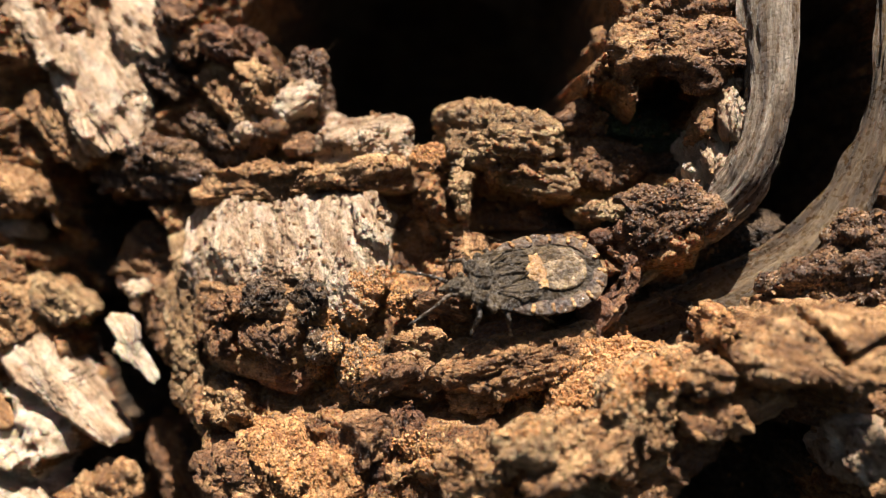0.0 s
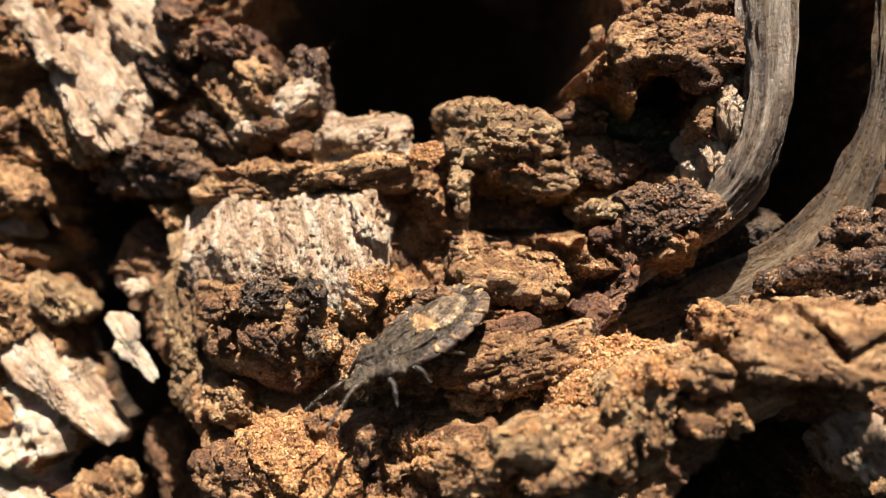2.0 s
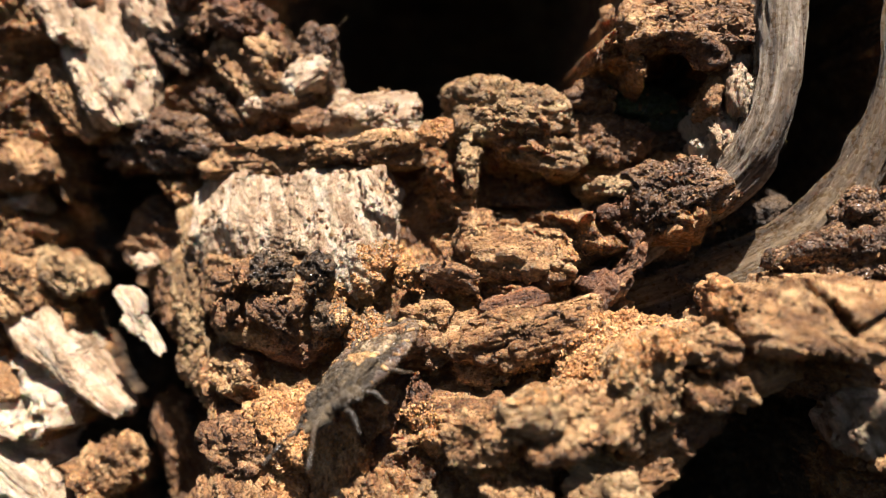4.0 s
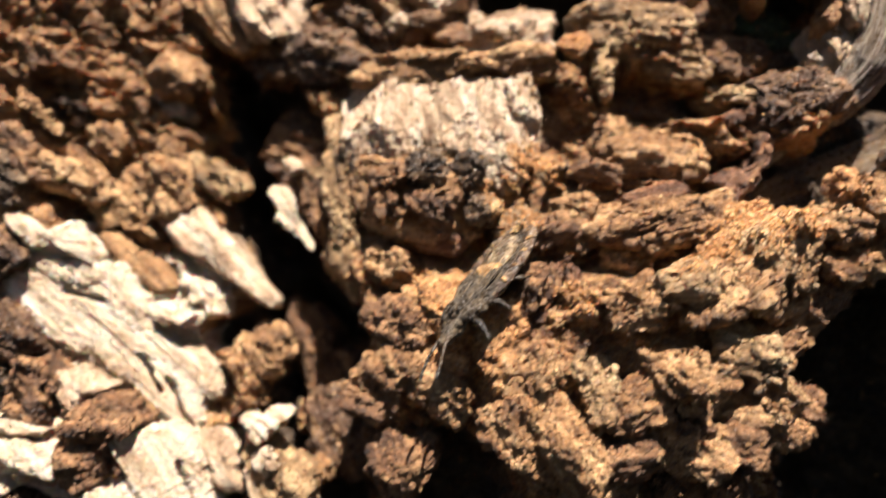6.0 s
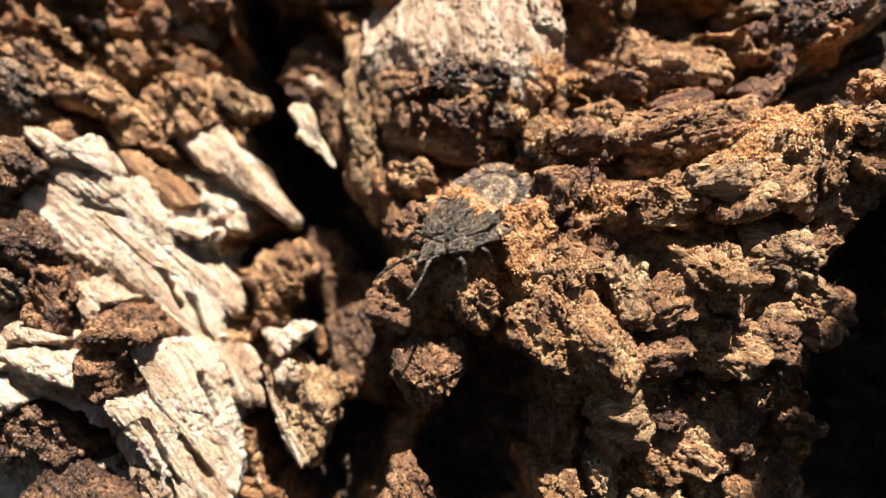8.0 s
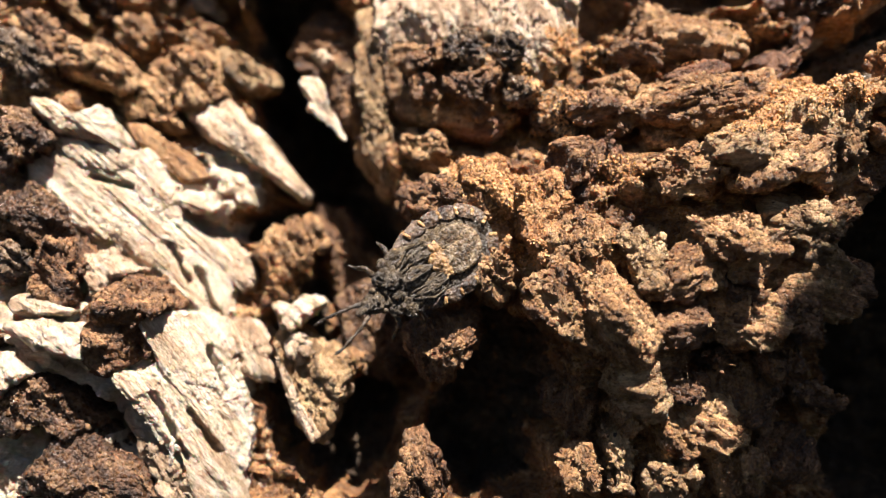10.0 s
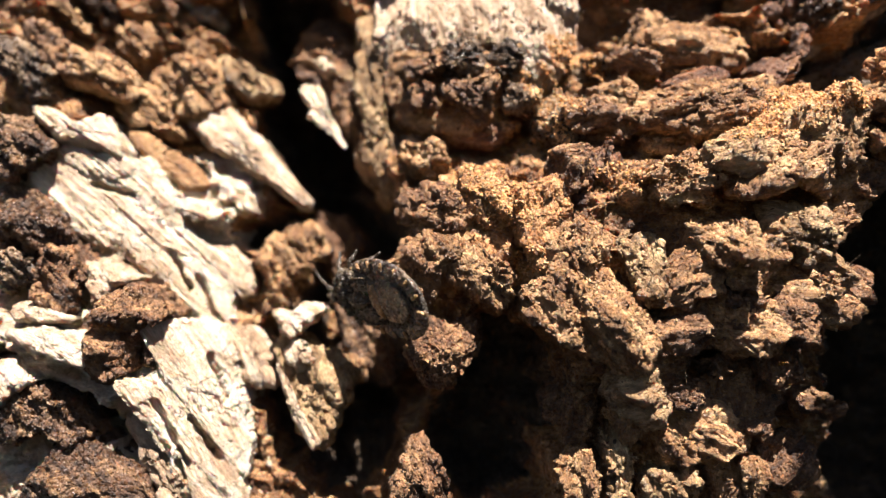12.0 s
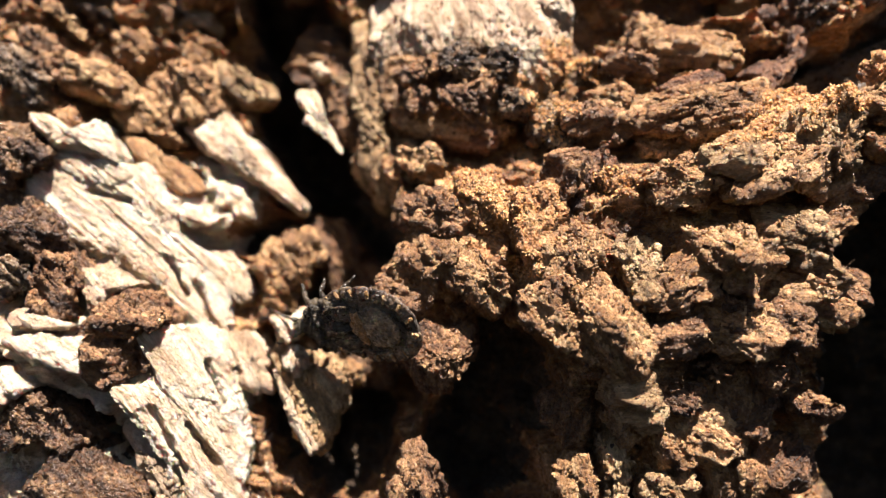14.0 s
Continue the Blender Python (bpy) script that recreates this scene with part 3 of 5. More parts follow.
crag('fibre', GREY, 1.9, [(0.6, 5.8), (2.5, 5.4), (2.1, 4.2), (1.4, 1.9), (1.0, 2.3), (0.7, 4.2)], turn=100, bulge=0.5, depth=4)
crag('broken', BROWN, 2.4, [(8.4, 7.7), (8.8, 9.4), (10.2, 9.7), (11.2, 9.2), (10.6, 7.6), (9.0, 7.0)], turn=-10, bulge=0.8, depth=6)
crag('fibre', BROWN, 2.6, [(8.4, 7.2), (11.0, 8.1), (13.3, 6.8), (13.6, 5.4), (11.3, 4.1), (8.6, 4.2)], turn=10, bulge=0.7, depth=6)
crag('broken', TAN, -0.3, [(11.1, 14.6), (12.4, 15.7), (14.6, 17.2), (18.9, 17.0), (18.8, 13.1), (19.5, 12.5), (19.1, 12.1), (18.2, 12.3), (16.1, 12.5), (14.3, 11.2), (12.2, 11.2), (11.4, 12.8)], turn=10, bulge=1.4, depth=7)
crag('fibre', PALE, -1.0, [(16.4, 12.0), (19.1, 12.4), (19.1, 9.7), (19.1, 7.0), (18.7, 6.5), (17.9, 7.2), (17.5, 10.1)], turn=86, bulge=0.6, depth=3, loose=True)
crag('fibre', PALE, -0.6, [(16.3, 6.5), (17.2, 7.9), (18.2, 7.1), (18.9, 6.2), (18.5, 4.3), (17.1, 2.9), (15.4, 2.1), (16.4, 4.0)], turn=70, bulge=0.7, depth=4)
crag('fibre', GREY, 0.2, [(8.8, 2.8), (10.9, 3.1), (12.4, 2.9), (11.7, 1.9), (9.8, 1.6)], turn=0, bulge=0.6, depth=5)
crag('broken', RED, -0.2, [(10.0, 1.1), (11.6, 1.6), (12.8, 0.8), (12.6, -0.5), (11.0, -0.8), (10.1, -0.0)], turn=-15, bulge=0.7, depth=5)
# dark bark on this slope: the shade over it is put into its colour
crag('fibre', DARK, -1.4, [(11.4, 3.3), (13.5, 4.2), (16.0, 3.8), (18.3, 2.4), (17.9, 1.4), (15.4, 0.3), (12.9, -1.0), (12.0, 0.0)], turn=-25, bulge=0.7, depth=3.5)
crag('fibre', RED, -0.9, [(12.2, 0.0), (13.6, 0.0), (13.2, -1.4), (11.3, -3.7), (9.8, -5.7), (9.5, -4.3), (10.8, -2.8)], turn=-45, bulge=0.5, depth=3.5)
crag('smooth', RED, -0.9, [(8.1, -3.3), (10.2, -2.8), (10.9, -3.6), (9.8, -6.1), (8.6, -4.4)], turn=-50, bulge=0.6, depth=4)
crag('crumb', TAN, 0.6, [(0.5, -0.1), (1.7, 1.2), (3.0, 0.8), (3.2, -0.3), (2.5, -2.0), (1.0, -2.4)], turn=80, bulge=0.9, depth=4)
crag('crumb', TAN, -0.4, [(3.5, -0.3), (5.7, 0.1), (7.8, -0.3), (8.1, -2.1), (7.7, -3.7), (5.3, -3.6), (3.7, -2.1)], turn=0, bulge=0.9, depth=4)
crag('smooth', RED, -2.2, [(1.5, -5.3), (3.0, -4.5), (5.5, -4.0), (6.4, -4.7), (5.5, -5.4), (4.1, -5.7), (2.3, -5.8)], turn=-8, bulge=0.6, depth=3, ragged=0.6, loose=True)
crag('fibre', TAN, -2.5, [(-1.6, -7.0), (0.6, -5.8), (3.4, -5.6), (6.1, -5.4), (7.9, -5.2), (9.3, -4.1), (9.4, -5.6), (8.5, -6.9), (6.8, -8.0), (4.4, -8.7), (3.0, -8.4), (0.6, -8.4), (-1.2, -7.8)], turn=-14, bulge=1.1, depth=4)
crag('broken', TAN, -3.0, [(0.4, -9.0), (2.3, -8.5), (4.2, -8.9), (3.0, -10.2), (0.9, -10.5)], turn=-10, bulge=0.8, depth=4)
crag('broken', CRUST, -1.4, [(-6.6, -7.7), (-5.2, -5.8), (-3.7, -6.4), (-3.3, -8.5), (-4.4, -9.2), (-6.1, -9.3)], turn=-40, bulge=0.8, depth=4)
crag('broken', TAN, -1.7, [(-3.0, -5.5), (-0.9, -4.9), (0.3, -6.0), (-0.8, -7.1), (-2.9, -6.8)], turn=0, bulge=0.8, depth=4)
crag('crumb', CRUST, -0.9, [(-3.3, -3.2), (-1.6, -2.7), (-0.3, -3.7), (-1.2, -4.9), (-3.0, -4.7)], turn=0, bulge=1.4, depth=4)
crag('broken', BROWN, -1.9, [(-3.3, -7.4), (-1.2, -7.2), (0.6, -8.4), (-0.8, -9.6), (-3.0, -9.1)], turn=0, bulge=0.6, depth=4)
crag('fibre', RED, -3.3, [(-6.1, -11.9), (-5.0, -11.4), (-4.4, -13.3), (-4.1, -15.1), (-5.4, -15.3), (-6.1, -13.4)], turn=75, bulge=0.7, depth=3.5)
crag('fibre', RED, -3.5, [(-4.6, -11.5), (-3.5, -10.2), (-2.7, -11.7), (-3.1, -14.0), (-4.1, -13.7)], turn=75, bulge=0.6, depth=3.5)
crag('fibre', RED, -3.6, [(-3.2, -9.9), (-2.1, -9.3), (-1.5, -10.4), (-0.8, -12.2), (-1.2, -13.2), (-2.2, -12.9), (-2.7, -11.9)], turn=70, bulge=0.7, depth=3.5)
crag('broken', TAN, 0.6, [(-16.1, -9.3), (-14.8, -9.1), (-13.2, -11.0), (-13.7, -12.1), (-14.7, -11.9), (-15.5, -10.5)], turn=50, bulge=0.7, depth=4)
crag('crumb', ORANGE, -0.4, [(-14.2, -12.6), (-12.6, -11.1), (-10.3, -11.6), (-8.1, -12.9), (-7.7, -14.6), (-10.2, -14.0), (-12.5, -13.4)], turn=25, bulge=0.6, depth=4)
crag('broken', BROWN, -2.4, [(-15.5, -13.5), (-13.5, -12.6), (-11.0, -13.1), (-9.7, -14.5), (-10.5, -15.9), (-13.3, -16.0), (-15.0, -15.0)], turn=20, bulge=1.0, depth=5)
crag('smooth', TAN, -7.6, [(16.1, -5.5), (17.7, -4.2), (19.6, -3.4), (22.0, -3.1), (25.2, -3.7), (24.9, -7.4), (23.3, -8.1), (21.6, -7.8), (19.8, -7.8), (17.5, -7.8), (16.3, -6.6)], turn=15, bulge=1.3, depth=7, cracks=((20.0, -3.5, 22.0, -6.1, 0.3, 0.9), (22.0, -6.1, 24.0, -5.0, 0.25, 0.7)))
crag('crumb', ORANGE, -7.4, [(15.2, -4.2), (15.9, -3.6), (16.8, -4.4), (17.0, -5.5), (16.2, -6.2), (15.3, -5.3)], turn=0, bulge=0.7, depth=4)
crag('broken', TAN, -7.8, [(13.2, -6.7), (14.8, -5.4), (15.8, -6.2), (16.5, -7.7), (14.5, -8.2), (13.3, -7.8)], turn=-20, bulge=0.8, depth=5)
crag('broken', DARK, -4.0, [(20.1, -2.5), (22.0, -1.0), (24.3, -0.5), (27.2, -0.3), (27.0, -3.0), (24.1, -3.6), (21.5, -3.4)], turn=-20, bulge=0.8, depth=5)
crag('broken', DARK, -3.4, [(24.6, 0.7), (25.4, 1.9), (27.6, 2.1), (27.4, -0.3), (25.1, -0.6)], turn=-60, bulge=0.8, depth=5)
crag('broken', PALE, -8.2, [(22.6, -10.4), (25.1, -9.9), (24.7, -13.5), (23.5, -13.3), (22.6, -12.1)], turn=60, bulge=0.8, depth=5)
crag('broken', TAN, -7.6, [(10.2, -7.9), (11.3, -6.9), (12.8, -7.2), (13.2, -9.3), (12.8, -11.1), (11.5, -11.9), (10.5, -10.0)], turn=70, bulge=0.9, depth=5)
crag('broken', TAN, -7.4, [(13.4, -8.9), (15.1, -8.4), (17.2, -9.4), (16.9, -10.9), (14.9, -11.3), (13.6, -10.4)], turn=30, bulge=0.8, depth=5)
crag('crumb', TAN, -7.3, [(-0.7, -11.9), (0.8, -11.0), (2.5, -10.8), (3.8, -11.3), (4.4, -12.4), (2.9, -14.2), (0.9, -14.6), (-0.4, -13.6)], turn=0, bulge=0.9, depth=5)
crag('crumb', TAN, -7.6, [(4.3, -11.7), (6.3, -9.9), (8.1, -9.5), (8.2, -11.7), (6.7, -13.5), (4.6, -13.5)], turn=-20, bulge=0.9, depth=5)
crag('broken', GREY, -7.4, [(9.3, -8.1), (11.5, -6.8), (12.8, -8.0), (12.7, -11.2), (11.2, -12.0), (10.0, -11.3)], turn=-40, bulge=0.8, depth=5)
crag('crumb', TAN, -8.5, [(1.9, -15.3), (4.1, -14.5), (5.8, -14.9), (5.7, -16.9), (3.9, -18.3), (2.3, -17.7)], turn=30, bulge=0.9, depth=5)
crag('broken', GREY, -7.9, [(6.6, -13.8), (8.9, -14.0), (10.9, -15.1), (11.4, -16.2), (9.3, -17.2), (7.4, -16.6)], turn=10, bulge=0.9, depth=5)
crag('crumb', BROWN, -7.5, [(3.3, -19.1), (5.5, -18.6), (6.5, -19.9), (5.7, -21.4), (4.0, -21.5)], turn=10, bulge=0.9, depth=5)
crag('crumb', BROWN, -7.7, [(6.9, -20.5), (8.9, -20.2), (10.8, -20.6), (10.1, -22.0), (8.0, -23.4), (7.1, -22.0)], turn=0, bulge=0.9, depth=5)
crag('broken', TAN, -7.8, [(9.3, -17.9), (11.3, -18.1), (11.0, -19.9), (9.5, -19.7)], turn=20, bulge=0.8, depth=5)
crag('broken', BROWN, -7.6, [(7.4, -23.4), (8.7, -22.9), (8.9, -25.1), (7.4, -25.4)], turn=80, bulge=0.8, depth=8)
crag('crumb', BROWN, -7.0, [(9.5, -26.2), (11.3, -25.5), (12.1, -26.4), (11.1, -27.3), (9.5, -27.0)], turn=0, bulge=0.8, depth=8)
crag('crumb', BROWN, -6.1, [(5.3, -28.2), (6.8, -26.3), (8.3, -26.1), (8.5, -27.6), (7.0, -28.5)], turn=-20, bulge=0.8, depth=8)
crag('broken', BROWN, -6.7, [(3.3, -24.0), (5.2, -22.7), (5.2, -24.1), (3.8, -25.2)], turn=-40, bulge=0.7, depth=8)
crag('broken', BROWN, -6.3, [(0.5, -25.4), (3.4, -25.5), (3.2, -26.6), (1.0, -27.0)], turn=5, bulge=0.7, depth=8)
crag('crumb', BROWN, -6.5, [(-0.3, -23.7), (1.7, -22.4), (2.6, -23.5), (1.6, -25.3), (0.2, -25.3)], turn=0, bulge=0.8, depth=8)
crag('fibre', TAN, -7.0, [(-8.0, -19.5), (-6.8, -18.3), (-5.0, -18.0), (-3.3, -18.4), (-1.7, -19.7), (-0.5, -21.4), (-0.5, -22.8), (-1.2, -24.9), (-2.9, -24.5), (-4.2, -23.9), (-5.5, -22.9), (-6.9, -21.9), (-7.9, -20.9)], turn=55, bulge=1.5, depth=8, slope=(-0.1, 0.22), power=3.2, cracks=())
crag('fibre', TAN, -6.2, [(-6.8, -17.9), (-6.0, -15.9), (-4.6, -15.2), (-3.3, -16.3), (-2.6, -17.7), (-3.4, -18.5), (-5.8, -18.5)], turn=65, bulge=1.1, depth=7)
crag('fibre', GREY, -6.9, [(-2.6, -16.3), (-1.2, -15.5), (0.2, -15.8), (0.9, -18.0), (0.2, -19.3), (-0.6, -20.8), (-1.2, -19.7), (-2.0, -17.7)], turn=60, bulge=0.4, depth=2.5, loose=True)
crag('crumb', ORANGE, -4.6, [(-8.5, -12.7), (-5.8, -11.9), (-5.1, -15.1), (-6.6, -17.8), (-8.2, -16.7)], turn=75, bulge=0.2, depth=5)
crag('crumb', TAN, -6.1, [(-2.0, -25.4), (-0.6, -25.2), (0.4, -26.3), (-0.1, -28.3), (-1.5, -28.8), (-2.5, -27.1)], turn=70, bulge=0.8, depth=5)
crag('crumb', TAN, -5.8, [(-5.6, -30.4), (-4.1, -29.5), (-3.0, -30.9), (-3.5, -32.5), (-5.7, -32.6)], turn=80, bulge=0.8, depth=5)
crag('crumb', GREY, -5.8, [(-3.1, -28.3), (-0.9, -27.8), (-0.5, -30.2), (-1.0, -32.6), (-2.9, -32.7)], turn=80, bulge=0.8, depth=5)
crag('crumb', TAN, -5.8, [(0.1, -27.9), (1.6, -27.4), (3.0, -28.4), (3.2, -30.1), (1.1, -30.5)], turn=60, bulge=0.8, depth=8)
crag('crumb', GREY, -5.7, [(-0.1, -30.7), (3.0, -30.3), (3.6, -32.7), (-0.2, -32.8)], turn=60, bulge=0.8, depth=8)
crag('crumb', TAN, -5.8, [(4.0, -30.5), (5.9, -29.8), (7.1, -30.1), (6.9, -32.6), (4.2, -32.7)], turn=80, bulge=0.8, depth=8)
crag('crumb', TAN, -2.5, [(-16.7, -17.9), (-15.4, -16.3), (-13.7, -15.1), (-12.0, -15.1), (-11.0, -16.6), (-10.7, -18.5), (-11.5, -19.6), (-13.3, -20.0), (-15.1, -19.4), (-16.1, -18.8)], turn=50, bulge=1.2, depth=5)
crag('fibre', TAN, -4.2, [(-12.5, -17.1), (-10.8, -16.6), (-9.3, -17.7), (-8.1, -18.8), (-8.5, -20.5), (-9.8, -20.7), (-10.8, -19.6), (-12.3, -18.9)], turn=65, bulge=0.9, depth=5)
crag('crumb', BROWN, -2.4, [(-15.7, -13.7), (-13.7, -12.6), (-11.8, -12.8), (-10.7, -14.7), (-11.1, -16.3), (-12.6, -15.9), (-14.5, -15.6), (-15.5, -14.8)], turn=20, bulge=0.9, depth=5)
crag('broken', TAN, -0.4, [(-16.2, -9.6), (-14.9, -8.7), (-12.9, -9.9), (-12.1, -11.6), (-13.7, -11.6), (-15.4, -11.2)], turn=30, bulge=0.8, depth=5)
crag('crumb', ORANGE, -3.0, [(-12.3, -11.7), (-9.3, -11.3), (-8.1, -13.2), (-8.6, -15.8), (-10.4, -15.5), (-11.7, -13.2)], turn=60, bulge=0.6, depth=5)
crag('crumb', BROWN, -3.7, [(-14.9, -22.4), (-13.6, -21.6), (-12.8, -22.0), (-11.1, -21.3), (-10.7, -22.4), (-11.0, -24.0), (-12.0, -25.0), (-12.4, -26.1), (-14.2, -26.0), (-15.0, -24.6), (-15.1, -23.2)], turn=70, bulge=1.3, depth=4, power=2.5)
crag('broken', TAN, 4.6, [(-26.4, -17.6), (-24.5, -16.1), (-24.1, -14.9), (-22.3, -15.0), (-21.1, -17.3), (-23.0, -18.2), (-23.1, -20.7), (-23.7, -21.5), (-24.7, -19.8), (-25.7, -18.6)], turn=60, bulge=0.7, depth=2, loose=True)
crag('sheet', BLEACH, 0.9, [(-24.9, -21.4), (-24.3, -21.1), (-23.5, -21.7), (-22.6, -20.6), (-21.4, -20.7), (-20.7, -21.3), (-21.9, -22.4), (-23.0, -23.1), (-23.6, -23.4), (-24.3, -22.9)], turn=40, bulge=0.5, depth=3)
crag('fibre', PALE, 0.2, [(-23.6, -23.5), (-22.4, -23.2), (-21.7, -23.7), (-21.9, -24.5), (-22.5, -25.6), (-23.3, -24.8)], turn=60, bulge=0.5, depth=3)
crag('fibre', GREY, 0.6, [(-24.6, -23.9), (-22.6, -23.6), (-20.3, -24.4), (-19.5, -26.3), (-20.2, -28.5), (-21.0, -30.4), (-21.6, -30.6), (-22.3, -29.3), (-23.6, -26.8)], turn=68, bulge=0.4, depth=4)
crag('sheet', PALE, -0.1, [(-24.7, -24.0), (-24.2, -24.3), (-23.1, -26.5), (-22.0, -28.7), (-20.7, -29.7), (-20.8, -30.5), (-21.7, -30.7), (-22.6, -29.1), (-23.7, -26.7)], turn=62, bulge=0.4, depth=2.5)
crag('fibre', TAN, 0.9, [(-19.7, -24.5), (-18.9, -24.7), (-18.3, -26.1), (-18.9, -26.4), (-19.4, -25.5)], turn=62, bulge=0.4, depth=4)
# a grey plate coloured brown, so that its tone holds the shade on it
crag('fibre', BROWN, 7.2, [(-22.6, -1.5), (-18.6, -1.4), (-17.9, -8.0), (-18.7, -10.5), (-20.6, -7.1), (-22.1, -3.9)], turn=70, bulge=0.4, depth=3)
crag('sheet', PALE, 4.8, [(-32.6, -7.2), (-29.6, -5.3), (-27.1, -8.0), (-24.5, -11.0), (-22.4, -13.4), (-23.5, -13.8), (-25.7, -12.0), (-27.8, -11.1), (-31.0, -9.0)], turn=48, bulge=0.9, depth=4)
crag('sheet', TAN, 4.9, [(-37.0, -7.9), (-34.8, -8.3), (-31.6, -10.7), (-30.1, -12.6), (-31.8, -12.9), (-35.0, -10.7)], turn=45, bulge=0.6, depth=4)
crag('sheet', BLEACH, 3.0, [(-32.3, -13.8), (-30.7, -13.4), (-29.0, -14.9), (-30.2, -15.3), (-31.8, -14.8)], turn=25, bulge=0.5, depth=3, loose=True)
crag('fibre', BROWN, -3.7, [(-16.0, -32.2), (-14.8, -29.2), (-14.1, -29.7), (-12.1, -32.4), (-12.1, -33.4), (-16.0, -33.5)], turn=-105, bulge=0.5, depth=1.5, loose=True)
crag('fibre', TAN, 5.4, [(-35.2, -4.2), (-34.1, -2.4), (-32.6, -1.9), (-29.8, -3.3), (-28.7, -6.0), (-31.2, -7.5), (-33.5, -6.2)], turn=50, bulge=0.9, depth=4)
crag('fibre', GREY, 6.0, [(-30.7, -1.1), (-28.4, -2.8), (-25.9, -4.2), (-25.9, -5.0), (-27.8, -5.2), (-29.2, -4.0)], turn=42, bulge=0.6, depth=4)
crag('sheet', PALE, 1.8, [(-27.9, -22.6), (-25.9, -22.6), (-24.9, -24.5), (-24.3, -26.5), (-26.0, -26.9), (-27.3, -24.6)], turn=65, bulge=0.6, depth=4)
crag('sheet', BLEACH, 2.9, [(-42.4, -10.9), (-39.8, -10.3), (-36.5, -11.1), (-34.0, -10.6), (-32.2, -12.7), (-31.2, -15.4), (-28.1, -17.9), (-27.5, -21.4), (-28.1, -23.8), (-30.5, -22.3), (-32.3, -20.2), (-34.0, -19.4), (-36.2, -17.5), (-39.5, -16.0), (-42.1, -13.0)], turn=42, bulge=0.45, depth=5, slope=(0.08, 0.03), cracks=((-36.4, -17.3, -34.0, -19.3, 0.22, 0.7), (-30.3, -19.1, -28.6, -22.5, 0.22, 0.7), (-32.2, -17.3, -30.9, -19.9, 0.22, 0.7), (-37.8, -12.7, -35.1, -13.3, 0.22, 0.7)))
crag('sheet', PALE, 4.0, [(-30.6, -16.6), (-28.5, -16.5), (-26.7, -17.8), (-26.1, -20.2), (-27.3, -20.8), (-28.3, -19.0), (-29.6, -17.8)], turn=45, bulge=0.6, depth=5)
crag('sheet', BLEACH, -0.7, [(-33.2, -22.7), (-31.1, -21.9), (-27.9, -22.5), (-27.0, -25.0), (-26.1, -27.9), (-25.7, -30.3), (-26.0, -32.7), (-25.7, -35.1), (-28.9, -34.8), (-30.1, -32.4), (-32.1, -29.1), (-33.7, -27.1), (-34.3, -25.9), (-32.3, -25.7), (-30.1, -24.7)], turn=52, bulge=0.5, depth=5, slope=(0.42, 0.12), cracks=((-31.7, -27.3, -29.5, -31.4, 0.22, 0.7), (-29.5, -28.5, -27.5, -31.2, 0.22, 0.7), (-30.1, -31.3, -29.4, -33.5, 0.22, 0.7), (-28.5, -24.4, -27.3, -27.5, 0.22, 0.7)))
crag('crumb', BROWN, -1.9, [(-36.3, -21.6), (-34.5, -19.9), (-33.0, -19.7), (-31.4, -20.4), (-31.0, -21.8), (-32.2, -22.2), (-32.9, -24.1), (-34.0, -24.7), (-35.3, -23.6)], turn=30, bulge=1.5, depth=5, power=2.5)
crag('crumb', BROWN, -1.5, [(-33.2, -23.2), (-31.9, -22.7), (-29.9, -24.3), (-29.6, -25.2), (-31.7, -25.5), (-32.9, -24.5)], turn=30, bulge=1.1, depth=5, power=2.5)
crag('broken', BROWN, -1.9, [(-37.7, -24.1), (-36.3, -22.5), (-34.0, -23.8), (-33.3, -24.7), (-34.7, -26.2), (-36.3, -25.9)], turn=30, bulge=0.9, depth=5)
crag('sheet', PALE, 0.4, [(-37.8, -18.4), (-35.3, -17.9), (-33.1, -19.5), (-34.9, -19.9), (-36.5, -21.5), (-37.5, -20.0)], turn=45, bulge=0.6, depth=5)
crag('sheet', BLEACH, -1.8, [(-42.2, -23.0), (-39.5, -22.5), (-36.8, -22.9), (-35.9, -24.3), (-36.1, -25.4), (-38.5, -24.8), (-40.9, -23.6)], turn=40, bulge=0.5, depth=5)
crag('worn', DARK, -2.4, [(-42.1, -26.8), (-40.3, -26.2), (-38.7, -26.6), (-37.0, -28.2), (-36.0, -29.7), (-37.2, -30.1), (-38.7, -29.7), (-41.6, -30.4)], turn=40, bulge=1.0, depth=5, power=2.6)
crag('worn', DARK, -2.4, [(-39.7, -32.0), (-37.3, -29.8), (-35.4, -30.1), (-33.0, -31.4), (-31.3, -33.1), (-31.1, -34.1), (-40.9, -34.4)], turn=40, bulge=1.2, depth=5, power=2.6)
crag('sheet', BLEACH, -2.0, [(-42.2, -25.0), (-40.7, -24.7), (-39.3, -26.1), (-41.8, -28.0)], turn=50, bulge=0.4, depth=5)
crag('fibre', PALE, -1.2, [(-34.2, -28.4), (-32.6, -28.8), (-30.9, -29.9), (-30.4, -31.7), (-29.7, -34.1), (-31.0, -34.1), (-31.8, -32.1), (-32.9, -30.0)], turn=50, bulge=0.5, depth=5)
crag('crumb', DARK, 0.6, [(-44.3, -12.6), (-41.3, -13.4), (-39.1, -14.9), (-38.4, -16.9), (-40.4, -17.4), (-43.7, -16.7)], turn=30, bulge=0.7, depth=5)
crag('crumb', DARK, 0.8, [(-44.4, -8.5), (-42.0, -8.2), (-40.4, -10.3), (-41.1, -12.0), (-43.8, -12.4)], turn=40, bulge=0.7, depth=5)
